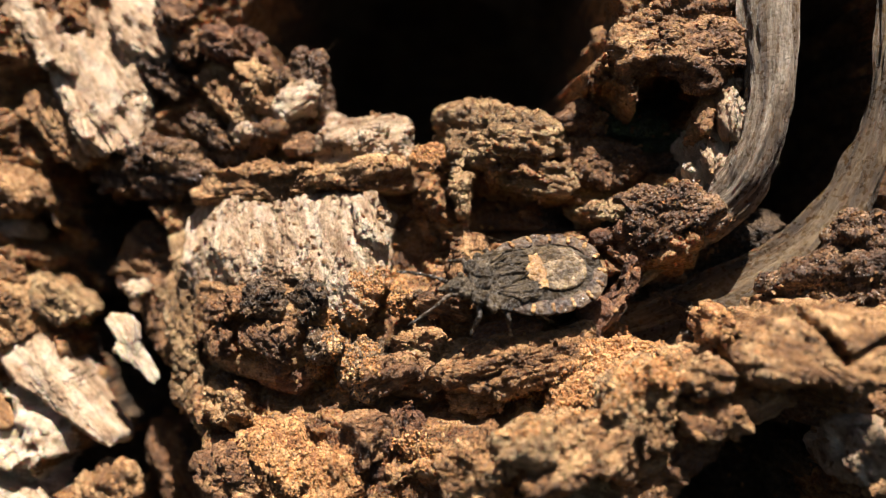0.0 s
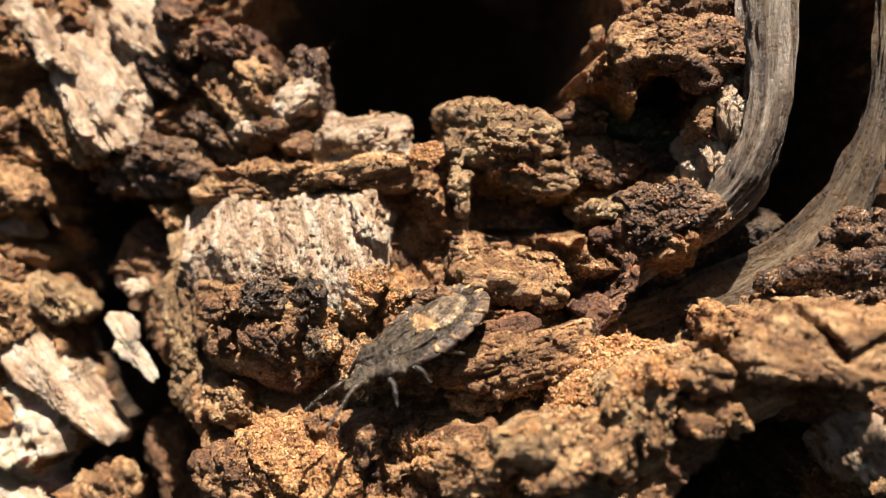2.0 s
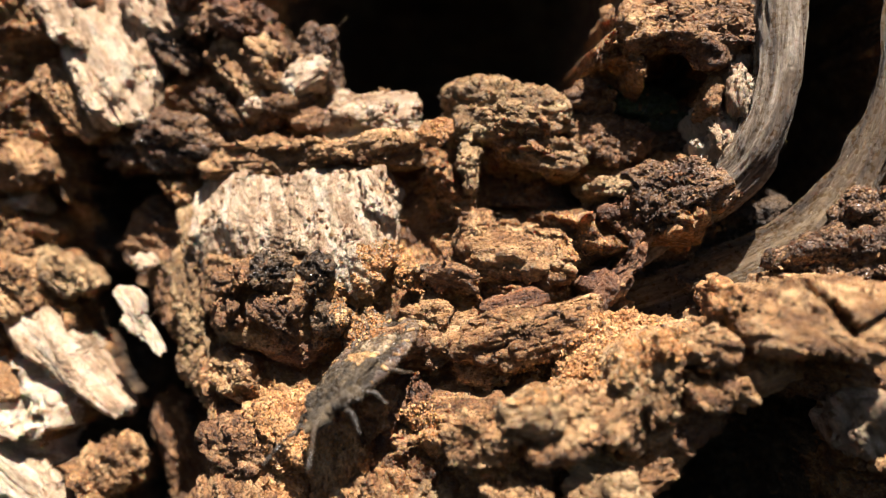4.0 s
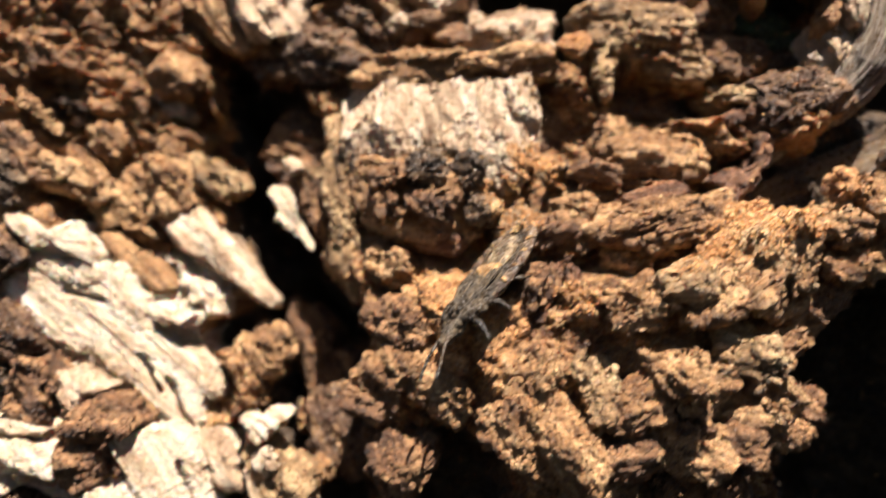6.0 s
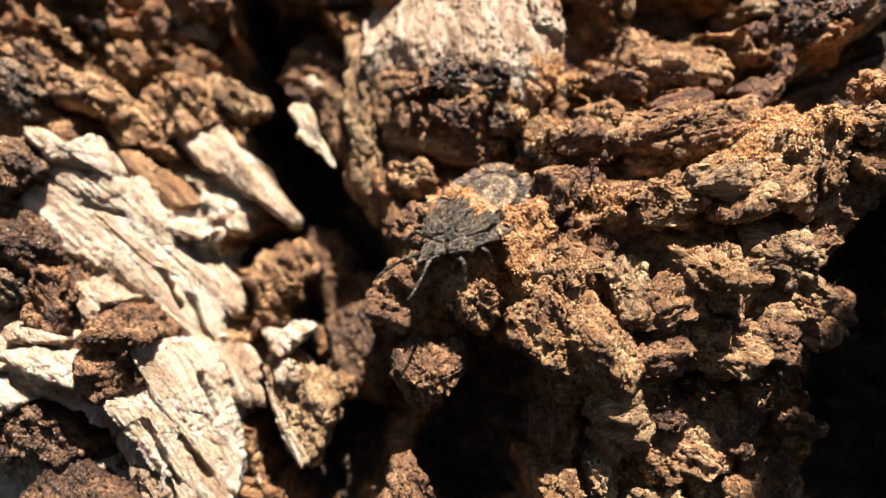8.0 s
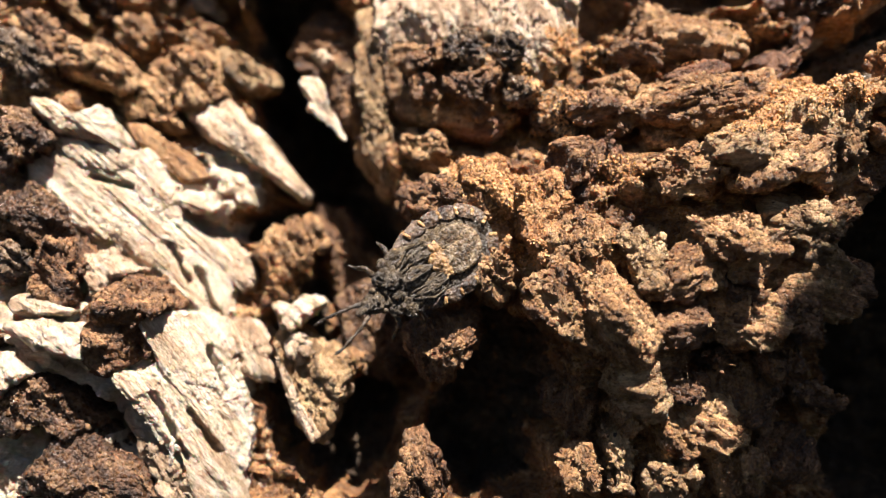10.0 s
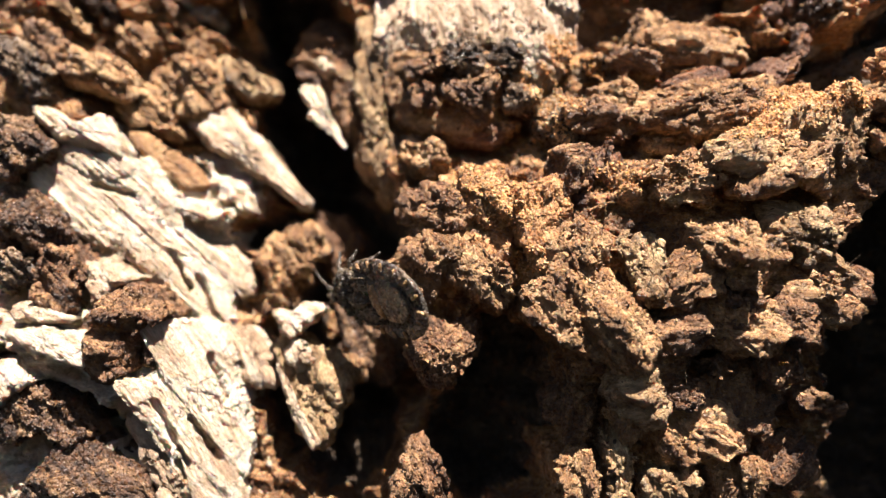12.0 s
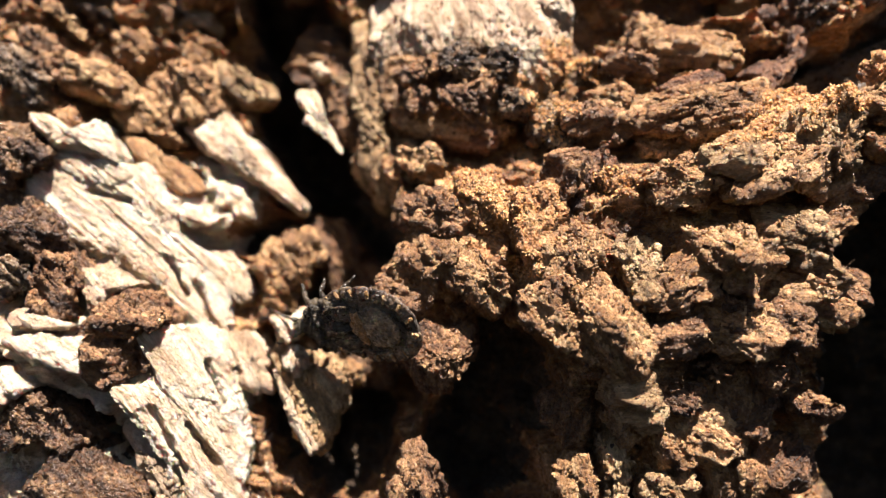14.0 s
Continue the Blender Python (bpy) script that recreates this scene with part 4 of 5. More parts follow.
crag('broken', CRUST, -0.2, [(-43.5, -17.4), (-40.7, -17.7), (-40.0, -19.3), (-43.0, -20.6)], turn=40, bulge=0.6, depth=5)
crag('broken', BROWN, -0.5, [(-40.4, -17.4), (-37.7, -16.9), (-36.6, -18.4), (-37.8, -21.5), (-39.9, -20.9), (-40.6, -18.9)], turn=40, bulge=0.7, depth=5)
crag('sheet', PALE, -1.0, [(-41.2, -21.1), (-38.7, -21.2), (-36.8, -22.2), (-39.7, -22.7), (-41.5, -22.1)], turn=30, bulge=0.5, depth=5)
crag('fibre', CRUST, 2.4, [(-45.4, -2.7), (-43.4, -2.3), (-41.8, -4.4), (-41.0, -6.6), (-42.8, -6.7), (-45.2, -4.4)], turn=50, bulge=0.7, depth=5)
crag('crumb', BROWN, 3.8, [(-44.4, 0.0), (-41.6, -0.9), (-39.5, -2.8), (-39.3, -4.5), (-40.6, -5.1), (-42.5, -3.3), (-44.1, -1.5)], turn=45, bulge=0.8, depth=5)
crag('broken', TAN, 3.6, [(-40.1, -2.8), (-37.7, -2.8), (-36.2, -4.4), (-36.4, -6.2), (-38.7, -5.3), (-40.5, -4.8)], turn=35, bulge=0.9, depth=5)
crag('fibre', TAN, 5.4, [(-43.8, 2.6), (-41.5, 1.7), (-39.1, -0.7), (-39.8, -1.2), (-41.7, 0.2)], turn=45, bulge=0.7, depth=5)
crag('fibre', DARK, 6.2, [(-41.6, 2.9), (-38.3, 1.6), (-37.4, -0.0), (-39.0, -0.0), (-40.5, 1.4)], turn=40, bulge=0.7, depth=5)
crag('broken', TAN, 6.0, [(-38.0, -0.3), (-35.7, -0.1), (-35.0, -1.4), (-36.0, -3.5), (-37.5, -1.7)], turn=55, bulge=0.7, depth=5)
crag('sheet', BLEACH, 2.1, [(-42.5, -6.9), (-40.5, -7.3), (-39.6, -8.4), (-37.4, -7.7), (-36.1, -9.4), (-35.8, -10.8), (-38.0, -10.1), (-40.0, -9.8), (-41.5, -8.6)], turn=40, bulge=0.6, depth=5, slope=(0.08, 0.05))
crag('sheet', BLEACH, 2.7, [(-40.6, -9.9), (-36.3, -10.4), (-33.9, -11.2), (-34.7, -12.3), (-37.7, -12.4), (-39.7, -11.3)], turn=40, bulge=0.4, depth=5, slope=(0.08, 0.05))
crag('fibre', TAN, 6.8, [(-33.7, -0.3), (-31.6, -1.1), (-29.8, -2.9), (-31.0, -2.5), (-32.4, -1.6)], turn=40, bulge=0.4, depth=4)
crag('fibre', PALE, 7.2, [(-33.6, 3.5), (-31.8, 2.6), (-30.7, 0.9), (-32.1, 1.2)], turn=40, bulge=0.4, depth=4)
crag('crumb', ORANGE, -4.2, [(6.3, -10.0), (7.8, -7.6), (9.3, -5.8), (10.9, -5.4), (14.1, -6.2), (14.0, -7.5), (11.2, -8.6), (9.1, -9.8)], turn=-20, bulge=0.3, depth=4.5, slope=(-0.05, 0.6))
# these two walls are coloured darker, for the shade they lie in
crag('fibre', BROWN, 9.0, [(-22.8, -13.4), (-20.3, -14.1), (-18.6, -16.6), (-16.4, -17.9), (-15.9, -20.3), (-18.6, -21.7), (-20.9, -20.9), (-22.4, -17.5)], turn=60, bulge=0.4, depth=5)
crag('fibre', DARK, 5.0, [(-20.7, -20.8), (-17.7, -19.7), (-15.3, -21.3), (-15.1, -24.6), (-16.7, -27.1), (-19.2, -26.4)], turn=60, bulge=0.4, depth=5)
crag('sheet', BLEACH, 4.4, [(-24.0, -4.8), (-23.1, -4.5), (-21.9, -4.7), (-21.5, -6.3), (-20.6, -7.9), (-19.6, -9.9), (-20.1, -9.7), (-21.6, -8.4), (-22.6, -7.5), (-23.0, -6.3)], turn=52, bulge=0.35, depth=1.2, slope=(0.15, 0.25), loose=True)
crag('sheet', PALE, 5.4, [(-23.1, -2.4), (-21.7, -2.2), (-21.3, -3.2), (-21.8, -3.6), (-22.6, -3.0)], turn=15, bulge=0.3, depth=3, loose=True)
crag('fibre', GREY, 6.6, [(-21.9, -2.6), (-19.5, -2.3), (-19.3, -4.0), (-20.4, -3.8)], turn=10, bulge=0.3, depth=4)
crag('fibre', TAN, 5.3, [(-38.4, -5.3), (-35.9, -4.2), (-33.5, -6.2), (-31.8, -8.9), (-34.2, -8.6), (-37.1, -7.5)], turn=45, bulge=0.5, depth=5)


# ---- the trunk's face between and behind the pieces ----
def trunk_surface():
    xs, zs = spaced(-85, -46, 32, 75, 0.158), spaced(-75, -34, 21, 65, 0.158)
    z, x = [a.ravel() for a in np.meshgrid(zs, xs, indexing="ij")]
    p = np.stack([x, 0 * x, z], -1)
    wx, wz = x + 1.1 * fractal(p / 4.0, 4, 11), z + 1.1 * fractal(p / 4.0, 4, 23)
    cx, cz = np.clip(x, -48, 32), np.clip(z, -36, 22)
    y = 1.5 + 0.291 * cz - 0.223 * cx
    over = np.hypot(np.maximum(0, np.abs(x + 6) - 42), np.maximum(0, np.abs(z + 6) - 30) * 0.35)
    y += 0.022 * over ** 2
    # broad swells and hollows of the trunk
    y -= hill(cx, cz, 28, -34, -8.6) + hill(cx, cz, 4, -34, -3.9) + hill(cx, cz, 28, -21, -6.3)
    y -= hill(cx, cz, -44, 18, 7.7) + hill(cx, cz, -44, -8, 2.9) + hill(cx, cz, -20, -34, -3.8)
    y -= hill(cx, cz, -8, 18, 3.9) + hill(cx, cz, 16, -34, -6.6) + hill(cx, cz, -32, 18, 5.3)
    y -= hill(cx, cz, -44, -21, 4.9) + hill(cx, cz, -44, 5, 4.9) + hill(cx, cz, 28, -8, -3.7)
    y -= hill(cx, cz, 4, 18, 3.2) + hill(cx, cz, -8, -34, -3.9) + hill(cx, cz, -8, -21, 2.8) + hill(cx, cz, -20, -21, -2.3)
    # it comes forward under the pieces that stand on it
    calm = np.zeros(len(x))
    for (mx, mz), inv, by, (sx, sz) in beds:
        u, v = x - mx, z - mz
        w = np.exp(-((inv[0, 0] * u * u + 2 * inv[0, 1] * u * v + inv[1, 1] * v * v) / 3.2) ** 3)
        y = y * (1 - w) + w * (by + sx * u + sz * v)
        calm = np.maximum(calm, w)
    for (mx, mz), inv, by, (sx, sz) in beds:
        u, v = x - mx, z - mz
        w = np.exp(-((inv[0, 0] * u * u + 2 * inv[0, 1] * u * v + inv[1, 1] * v * v) / 2.6) ** 4)
        y += w * np.maximum(0, by - 0.6 + sx * u + sz * v - y)
    # crevices and pits
    whole = y.copy()
    y += furrow(wx, wz, -26, 5, -18, -15, 2.7, 10)
    y += furrow(wx, wz, -31, 2, -25, -5, 1.6, 4) + furrow(wx, wz, -24.5, 1.5, -20.5, -8, 3.2, 8)
    y += furrow(wx, wz, -25.5, -15, -23.5, -17, 1.6, 7)
    y += furrow(wx, wz, -26.5, -5, -21, -15, 1.7, 9)
    y += furrow(wx, wz, -21.5, -20.8, -15, -20, 2.8, 3)
    y += furrow(wx, wz, -23, -22, -20, -34, 1.8, 6)
    y += furrow(wx, wz, -9, -24, -10, -31, 4.0, 10)
    y += furrow(wx, wz, -44, -25, -32, -31, 1.0, 5)
    y += furrow(wx, wz, 15, -12, 17, -26, 3.5, 6) + furrow(wx, wz, 18.8, -13, 20.5, -38, 5.2, 10)
    y += furrow(wx, wz, 3, 2.2, 9, 2.0, 1.8, 5)
    y += furrow(wx, wz, -4, 5, -2, 0, 1.8, 1.5)
    y += furrow(wx, wz, 15, 10, 16, 6.5, 1.8, 6)
    y += furrow(wx, wz, 16, 14, 29, -1, 3.5, 4)
    y += furrow(wx, wz, 6, -9.5, 15, -6, 1.8, 2.0)
    y += furrow(wx, wz, 12, -6, 25, 3, 3.6, 5.5)
    y += furrow(wx, wz, -25.0, -22.8, -23.6, -31.5, 1.3, 5)
    y += furrow(wx, wz, -19.2, -27.0, -17.5, -32.0, 2.6, 4)
    # the low side under the ridge lies deep in shade
    y += swell(wx, wz, 14, -26, 11, 11, 0, 4.5) + swell(wx, wz, -17, -28, 4.5, 6, 0, 3.0)
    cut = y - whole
    # the hollow above
    hole = np.hypot((wx + 1) / 12.5, (wz - 19.5) / 12.8)
    y += 42 * (1 - smooth(0.92, 1.08, hole))
    hole2 = np.hypot((wx - 26.4) / 4.4, (wz - 13.0) / 11.5)
    y += 22 * (1 - smooth(0.75, 1.05, hole2))
    # relief: broken plates, fibres, crumbs
    f1, f2, ident = cells(np.stack([wx / 2.3, 0 * x, wz / 1.7], -1), 5)
    rel = 0.8 * ridged(p / 2.6, 5, 31, 0.6) + 0.8 * (ident - 0.5) + 0.5 * smooth(0.0, 0.12, f2 - f1) - 0.3
    f1, f2, ident = cells(np.stack([wx / 0.7, 0 * x, wz / 0.5], -1), 9)
    rel += 0.42 * (ident - 0.5) + 0.16 * smooth(0, 0.2, f2 - f1) + 0.20 * fractal(p / 0.4, 3, 41)
    y -= (0.75 - 0.3 * calm) * rel
    q = np.stack([x + 0.35 * fractal(p / 1.1, 3, 51), y, z + 0.35 * fractal(p / 1.1, 3, 61)], -1)
    faces = grid_faces(len(zs), len(xs))
    # the hollow's walls and deep crevices get the dark colour that paints their shade
    shaded = (((hole < 1.12) | (hole2 < 1.1)) & (y > 1.5 + 0.291 * cz - 0.223 * cx + 5)) | (cut > 4.5)
    return q * MM, faces, shaded[faces].mean(1) > 0.5


v, f, shaded = trunk_surface()
ground = mesh_object("bark_surface", v, f[:, ::-1], INNER, trunk, "crumbling inner bark between the plates")
ground.data.materials.append(RECESS_SHADE)
ground.data.materials.append(BLEACH)
middle = v[f].mean(1) / MM
bare = (middle[:, 0] + 2.5 * fractal(middle / 4.0, 3, 91) < -27) & (middle[:, 2] + 2.0 * fractal(middle / 3.0, 3, 93) < -9)
ground.data.polygons.foreach_set("material_index", np.where(shaded, 1, np.where(bare, 2, 0)).astype(np.int32))


# ---- bare wood of the hollow's rim ----
def bent_limb(name, label, material, line, radii, flat=0.8, n=260):
    """A smooth bent strand of bare wood along a line of points (mm), with its radius at each point."""
    line, radii = np.array(line, float), np.array(radii, float)
    t = np.linspace(0, len(line) - 1, n)
    i = np.clip(t.astype(int), 0, len(line) - 2)
    f = (t - i)[:, None]
    pt = lambda k: line[np.clip(k, 0, len(line) - 1)]
    a, b, c, d = pt(i - 1), pt(i), pt(i + 1), pt(i + 2)
    path = 0.5 * (2 * b + (c - a) * f + (2 * a - 5 * b + 4 * c - d) * f ** 2 + (3 * b - a - 3 * c + d) * f ** 3)
    rad = np.interp(t, np.arange(len(line)), radii)
    tan = np.gradient(path, axis=0)
    tan /= np.linalg.norm(tan, axis=1)[:, None]
    side = np.cross(tan, (0, 1, 0))
    side /= np.linalg.norm(side, axis=1)[:, None]
    front = np.cross(side, tan)
    m = 96
    w = np.linspace(0, 2 * math.pi, m, endpoint=False)
    verts = path[:, None] + rad[:, None, None] * (side[:, None] * np.cos(w)[None, :, None] + flat * front[:, None] * np.sin(w)[None, :, None])
    along = np.repeat(np.arange(n) * 0.12, m)
    q = np.stack([along * 0.16, np.tile(np.cos(w), n) * 3.2, np.tile(np.sin(w), n) * 3.2], -1)
    out = (verts - path[:, None]).reshape(-1, 3)
    out /= np.linalg.norm(out, axis=1)[:, None]
    p = verts.reshape(-1, 3) + out * (0.16 * fractal(q * 2, 4, 71) + 0.30 * fractal(q * (1.5, 0.3, 0.3), 3, 77))[:, None]
    ob = mesh_object(name, p * MM, grid_faces(n, m, True), material, trunk, label)
    run = np.repeat(np.concatenate([[0], np.cumsum(np.linalg.norm(np.diff(path, axis=0), axis=1))]), m)
    ob.data.attributes.new("fibre", "FLOAT_VECTOR", "POINT").data.foreach_set(
        "vector", (np.stack([run, np.tile(np.cos(w), n) * 2.5, np.tile(np.sin(w), n) * 2.5], -1) * MM).astype(np.float32).ravel())
    return ob


bent_limb("wood_strand", "bare silvery curved strand of wood", WOOD,
          [(20.8, -0.8, 26), (20.6, -1.2, 15), (20.2, -1.6, 8.5), (18.6, -0.9, 3.8), (15.4, 0.9, 0.6), (12, 1.9, -2.4), (9.5, 2.5, -4.6)], [2.0, 1.9, 1.6, 1.5, 1.3, 1.0, 0.7])
bent_limb("wood_rim", "smooth bare tan wood lip round the hollow, darkened to stand for shade", SHADED_RIMWOOD,
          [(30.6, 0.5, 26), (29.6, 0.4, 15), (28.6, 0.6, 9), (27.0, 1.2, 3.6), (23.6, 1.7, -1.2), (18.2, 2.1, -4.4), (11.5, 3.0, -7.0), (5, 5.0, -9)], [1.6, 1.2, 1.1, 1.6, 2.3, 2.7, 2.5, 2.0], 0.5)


# ---- loose grains ----
def landing(x, z):
    """Where a grain blown in from the front comes to rest on the bark (mm in, metres out)."""
    hit, place, normal, _, ob, _ = scene.ray_cast(depsgraph, Vector((x * MM, -0.03, z * MM)), Vector((0, 1, 0)))
    return (place, normal) if hit and place.y < 0.02 and not ob.name.startswith("wood") else None


def grains(name, label, material, spots, size, lift=0.3):
    """Many small splinters lying on the bark, as one mesh. spots: x, z, half length, half width, turn, number."""
    rng = np.random.default_rng(len(name))
    verts, faces = [], []
    box = np.array([(-1, -1, -1), (1, -1, -1), (1, 1, -1), (-1, 1, -1), (-1, -1, 1), (1, -1, 1), (1, 1, 1), (-1, 1, 1)], float)
    sides = np.array([(0, 3, 2, 1), (4, 5, 6, 7), (0, 1, 5, 4), (1, 2, 6, 5), (2, 3, 7, 6), (3, 0, 4, 7)])
    for x, z, rx, rz, turn, count in spots:
        c, s = math.cos(radians(turn)), math.sin(radians(turn))
        for _ in range(int(count * 1.35)):
            r, w = math.sqrt(rng.random()), rng.random() * 2 * math.pi
            u, v = rx * r * math.cos(w), rz * r * math.sin(w)
            got = landing(x + u * c - v * s, z + u * s + v * c)
            if not got:
                continue
            dims = size * rng.uniform(0.4, 1.5) * np.array([rng.uniform(1.0, 2.4), rng.uniform(0.5, 1.1), rng.uniform(0.4, 0.9)])
            q = (box + rng.uniform(-0.45, 0.45, (8, 3))) * dims
            q = q @ np.array(Euler(rng.uniform(0, 6.28, 3)).to_matrix()).T
            at = np.array(got[0]) + np.array(got[1]) * size * lift * rng.uniform(0, 1.6) * MM
            faces.append(sides + 8 * len(verts))
            verts.append(q * MM + at)
    ob = mesh_object(name, np.concatenate(verts), np.concatenate(faces), material, None, "", True)
    return tagged(ob, label, "wood dust" if "dust" in name else "bark crumbs", kind="stuff")


DUST = bark_material("wood_dust", (0.44, 0.175, 0.055), (0.60, 0.275, 0.10), (0.76, 0.45, 0.21), (0.50, 0.19, 0.055), rough=1.3, grain=(1, 1, 1), bump=0.3, glow=0.3)
depsgraph = bpy.context.evaluated_depsgraph_get()
depsgraph.update()
grains("wood_dust", "loose orange wood dust lying in the bark", DUST, [
    (-3.1, -2.9, 2.2, 0.9, -55, 1500), (-5.1, -5.6, 2.5, 0.6, -60, 1050), (-7.6, -8.8, 2.1, 0.6, -45, 1050), (10.9, -6.7, 2.7, 1.1, -15, 2100),
    (5.4, -9.5, 2.6, 0.6, 18, 700), (-10.9, -12.8, 2.1, 1.4, -20, 400), (-9.2, -14.3, 2.1, 1.4, 0, 350), (8.5, -1.4, 1.4, 0.9, 10, 450),
    (-10.6, -12.0, 2.7, 1.3, -20, 500), (-1.8, -12.1, 1.4, 1.1, -20, 750), (-7.4, -17.6, 0.9, 0.9, 0, 450), (-8.5, -13.5, 1.9, 1.5, 0, 750),
    (9.6, -7.4, 3.4, 1.5, 28, 2600), (11.5, -6.4, 2.4, 0.8, 10, 1600), (-1.3, 6.1, 1.0, 0.7, 0, 240), (-5.1, -2.6, 1.5, 0.6, -50, 600), (-6.2, -6.8, 3.2, 0.8, -62, 1400), (-4.6, -3.0, 1.8, 1.0, -70, 800)], 0.041, 1.6)
grains("bark_crumbs", "small brown crumbs caught on the bark", BROWN, [(6, -8, 24, 28, 0, 1300)], 0.09)
grains("tan_bark_crumbs", "small tan crumbs caught on the bark", TAN, [(4, -8, 26, 28, 0, 900)], 0.09)


def fibres(count):
    """Fine frayed fibres that stand off the broken edges."""
    rng = np.random.default_rng(77)
    verts, faces = [], []
    for _ in range(count):
        got = landing(rng.uniform(-44, 30), rng.uniform(-32, 20))
        if not got:
            continue
        way = np.array(got[1]) * 0.7 + rng.normal(size=3) * 0.6
        way /= np.linalg.norm(way)
        bend, length, r = rng.normal(size=3) * 0.5, rng.uniform(0.4, 1.5), rng.uniform(0.012, 0.03)
        side = np.cross(way, (0.3, 0.9, 0.2))
        side /= np.linalg.norm(side)
        up = np.cross(side, way)
        base = len(verts) * 12
        ring = []
        for k in range(4):
            s = k / 3
            c = np.array(got[0]) / MM + way * length * (s - 0.1) + bend * length * s * s
            rr = r * (1.05 - s)
            ring += [c + side * rr, c - side * rr * 0.5 + up * rr * 0.87, c - side * rr * 0.5 - up * rr * 0.87]
        verts.append(np.array(ring) * MM)
        for k in range(3):
            for j in range(3):
                a, b = base + 3 * k + j, base + 3 * k + (j + 1) % 3
                faces.append((a, b, b + 3, a + 3))
    ob = mesh_object("bark_fibres", np.concatenate(verts), np.array(faces), GREY)
    return tagged(ob, "fine frayed fibres standing off the bark", "bark fibres", kind="stuff")


fibres(1500)


# ---- the bug ----
BUG_DARK = bark_material("bug_shell", (0.018, 0.013, 0.008), (0.058, 0.043, 0.026), (0.17, 0.13, 0.08), (0.12, 0.065, 0.028), rough=0.58, grain=(1, 1, 1), fresh_at=0.62, bump=0.9, gritty=0.6, glow=0.0)
BUG_SPOT = bark_material("bug_spot", (0.12, 0.065, 0.025), (0.30, 0.175, 0.07), (0.47, 0.31, 0.14), (0.20, 0.10, 0.04), rough=0.6, grain=(1, 1, 1), bump=0.5, gritty=0.5, glow=0.1)
BUG_WING = bark_material("bug_membrane", (0.04, 0.028, 0.017), (0.135, 0.10, 0.062), (0.36, 0.28, 0.18), (0.065, 0.044, 0.026), rough=0.45, grain=(1.8, 2.6, 1.8), fresh_at=0.57, bump=0.6, gritty=0.7, glow=0.1, speckle=0.85)


BUG_RIM = bark_material("bug_rim", (0.02, 0.015, 0.012), (0.07, 0.05, 0.038), (0.17, 0.12, 0.075), (0.20, 0.11, 0.06), rough=0.45, grain=(1, 1, 1), fresh_at=0.6, bump=0.5, gritty=0.4)
BUG_LIMB = bark_material("bug_limb", (0.012, 0.009, 0.006), (0.035, 0.025, 0.016), (0.09, 0.066, 0.044), (0.14, 0.07, 0.04), rough=0.5, grain=(1, 1, 1), bump=0.4, gritty=0.4, glow=0.0)


def dome(name, material, outline, top, parent, at=(0, 0, 0), bottom=0.12, lumps=0.06, seed=1, rings=14, power=2.2, label=""):
    """A low domed plate over an outline given as a function of the angle (mm)."""
    m = 72
    w = np.linspace(0, 2 * math.pi, m, endpoint=False)
    edge = np.array([outline(v) for v in w])
    rows = []
    for s in np.linspace(0.02, 1, rings):
        rows.append(np.column_stack([edge * s, np.full(m, top * (1 - s ** power))]))
    rows.append(np.column_stack([edge * 0.97, np.full(m, -bottom)]))
    rows.append(np.column_stack([edge * 0.3, np.full(m, -bottom * 1.6)]))
    rows.append(np.column_stack([edge * 0.02, np.full(m, -bottom * 1.7)]))
    p = np.concatenate(rows)
    p[:, 2] += lumps * fractal(p / 0.45 + seed, 3, seed) + lumps * 0.5 * fractal(p / 0.15 + seed, 2, seed + 4)
    ob = mesh_object(name, p * MM, grid_faces(len(rows), m, True), material, parent, label)
    ob.location = [v * MM for v in at]
    return ob


def stick(name, material, line, radii, parent, label=""):
    """A jointed tube along a few points (mm)."""
    line, m = np.array(line, float), 10
    pts, rad = [], []
    for k in range(len(line) - 1):
        for s in np.linspace(0, 1, 7)[: 7 if k == len(line) - 2 else 6]:
            pts.append(line[k] * (1 - s) + line[k + 1] * s)
            rad.append((radii[k] * (1 - s) + radii[k + 1] * s) * (0.80 + 0.35 * math.sin(math.pi * min(1, s * 1.05))))
    pts, rad = np.array(pts), np.array(rad)
    rad[0] = rad[-1] = 0.02
    tan = np.gradient(pts, axis=0)
    tan /= np.linalg.norm(tan, axis=1)[:, None]
    side = np.cross(tan, (0.1, 0.2, 1))
    side /= np.linalg.norm(side, axis=1)[:, None]
    up = np.cross(side, tan)
    w = np.linspace(0, 2 * math.pi, m, endpoint=False)
    p = pts[:, None] + rad[:, None, None] * (side[:, None] * np.cos(w)[None, :, None] + up[:, None] * np.sin(w)[None, :, None])
    p = p.reshape(-1, 3)
    p += 0.03 * fractal(p / 0.2, 2, 5)[:, None]
    return mesh_object(name, p * MM, grid_faces(len(pts), m, True), material, parent, label)


def oval(rx, ry, n=2.0, wave=0.0, k=0):
    def f(w):
        c, s = math.cos(w), math.sin(w)
        r = 1 + wave * math.cos(k * w)
        return rx * r * math.copysign(abs(c) ** (2 / n), c), ry * r * math.copysign(abs(s) ** (2 / n), s)
    return f


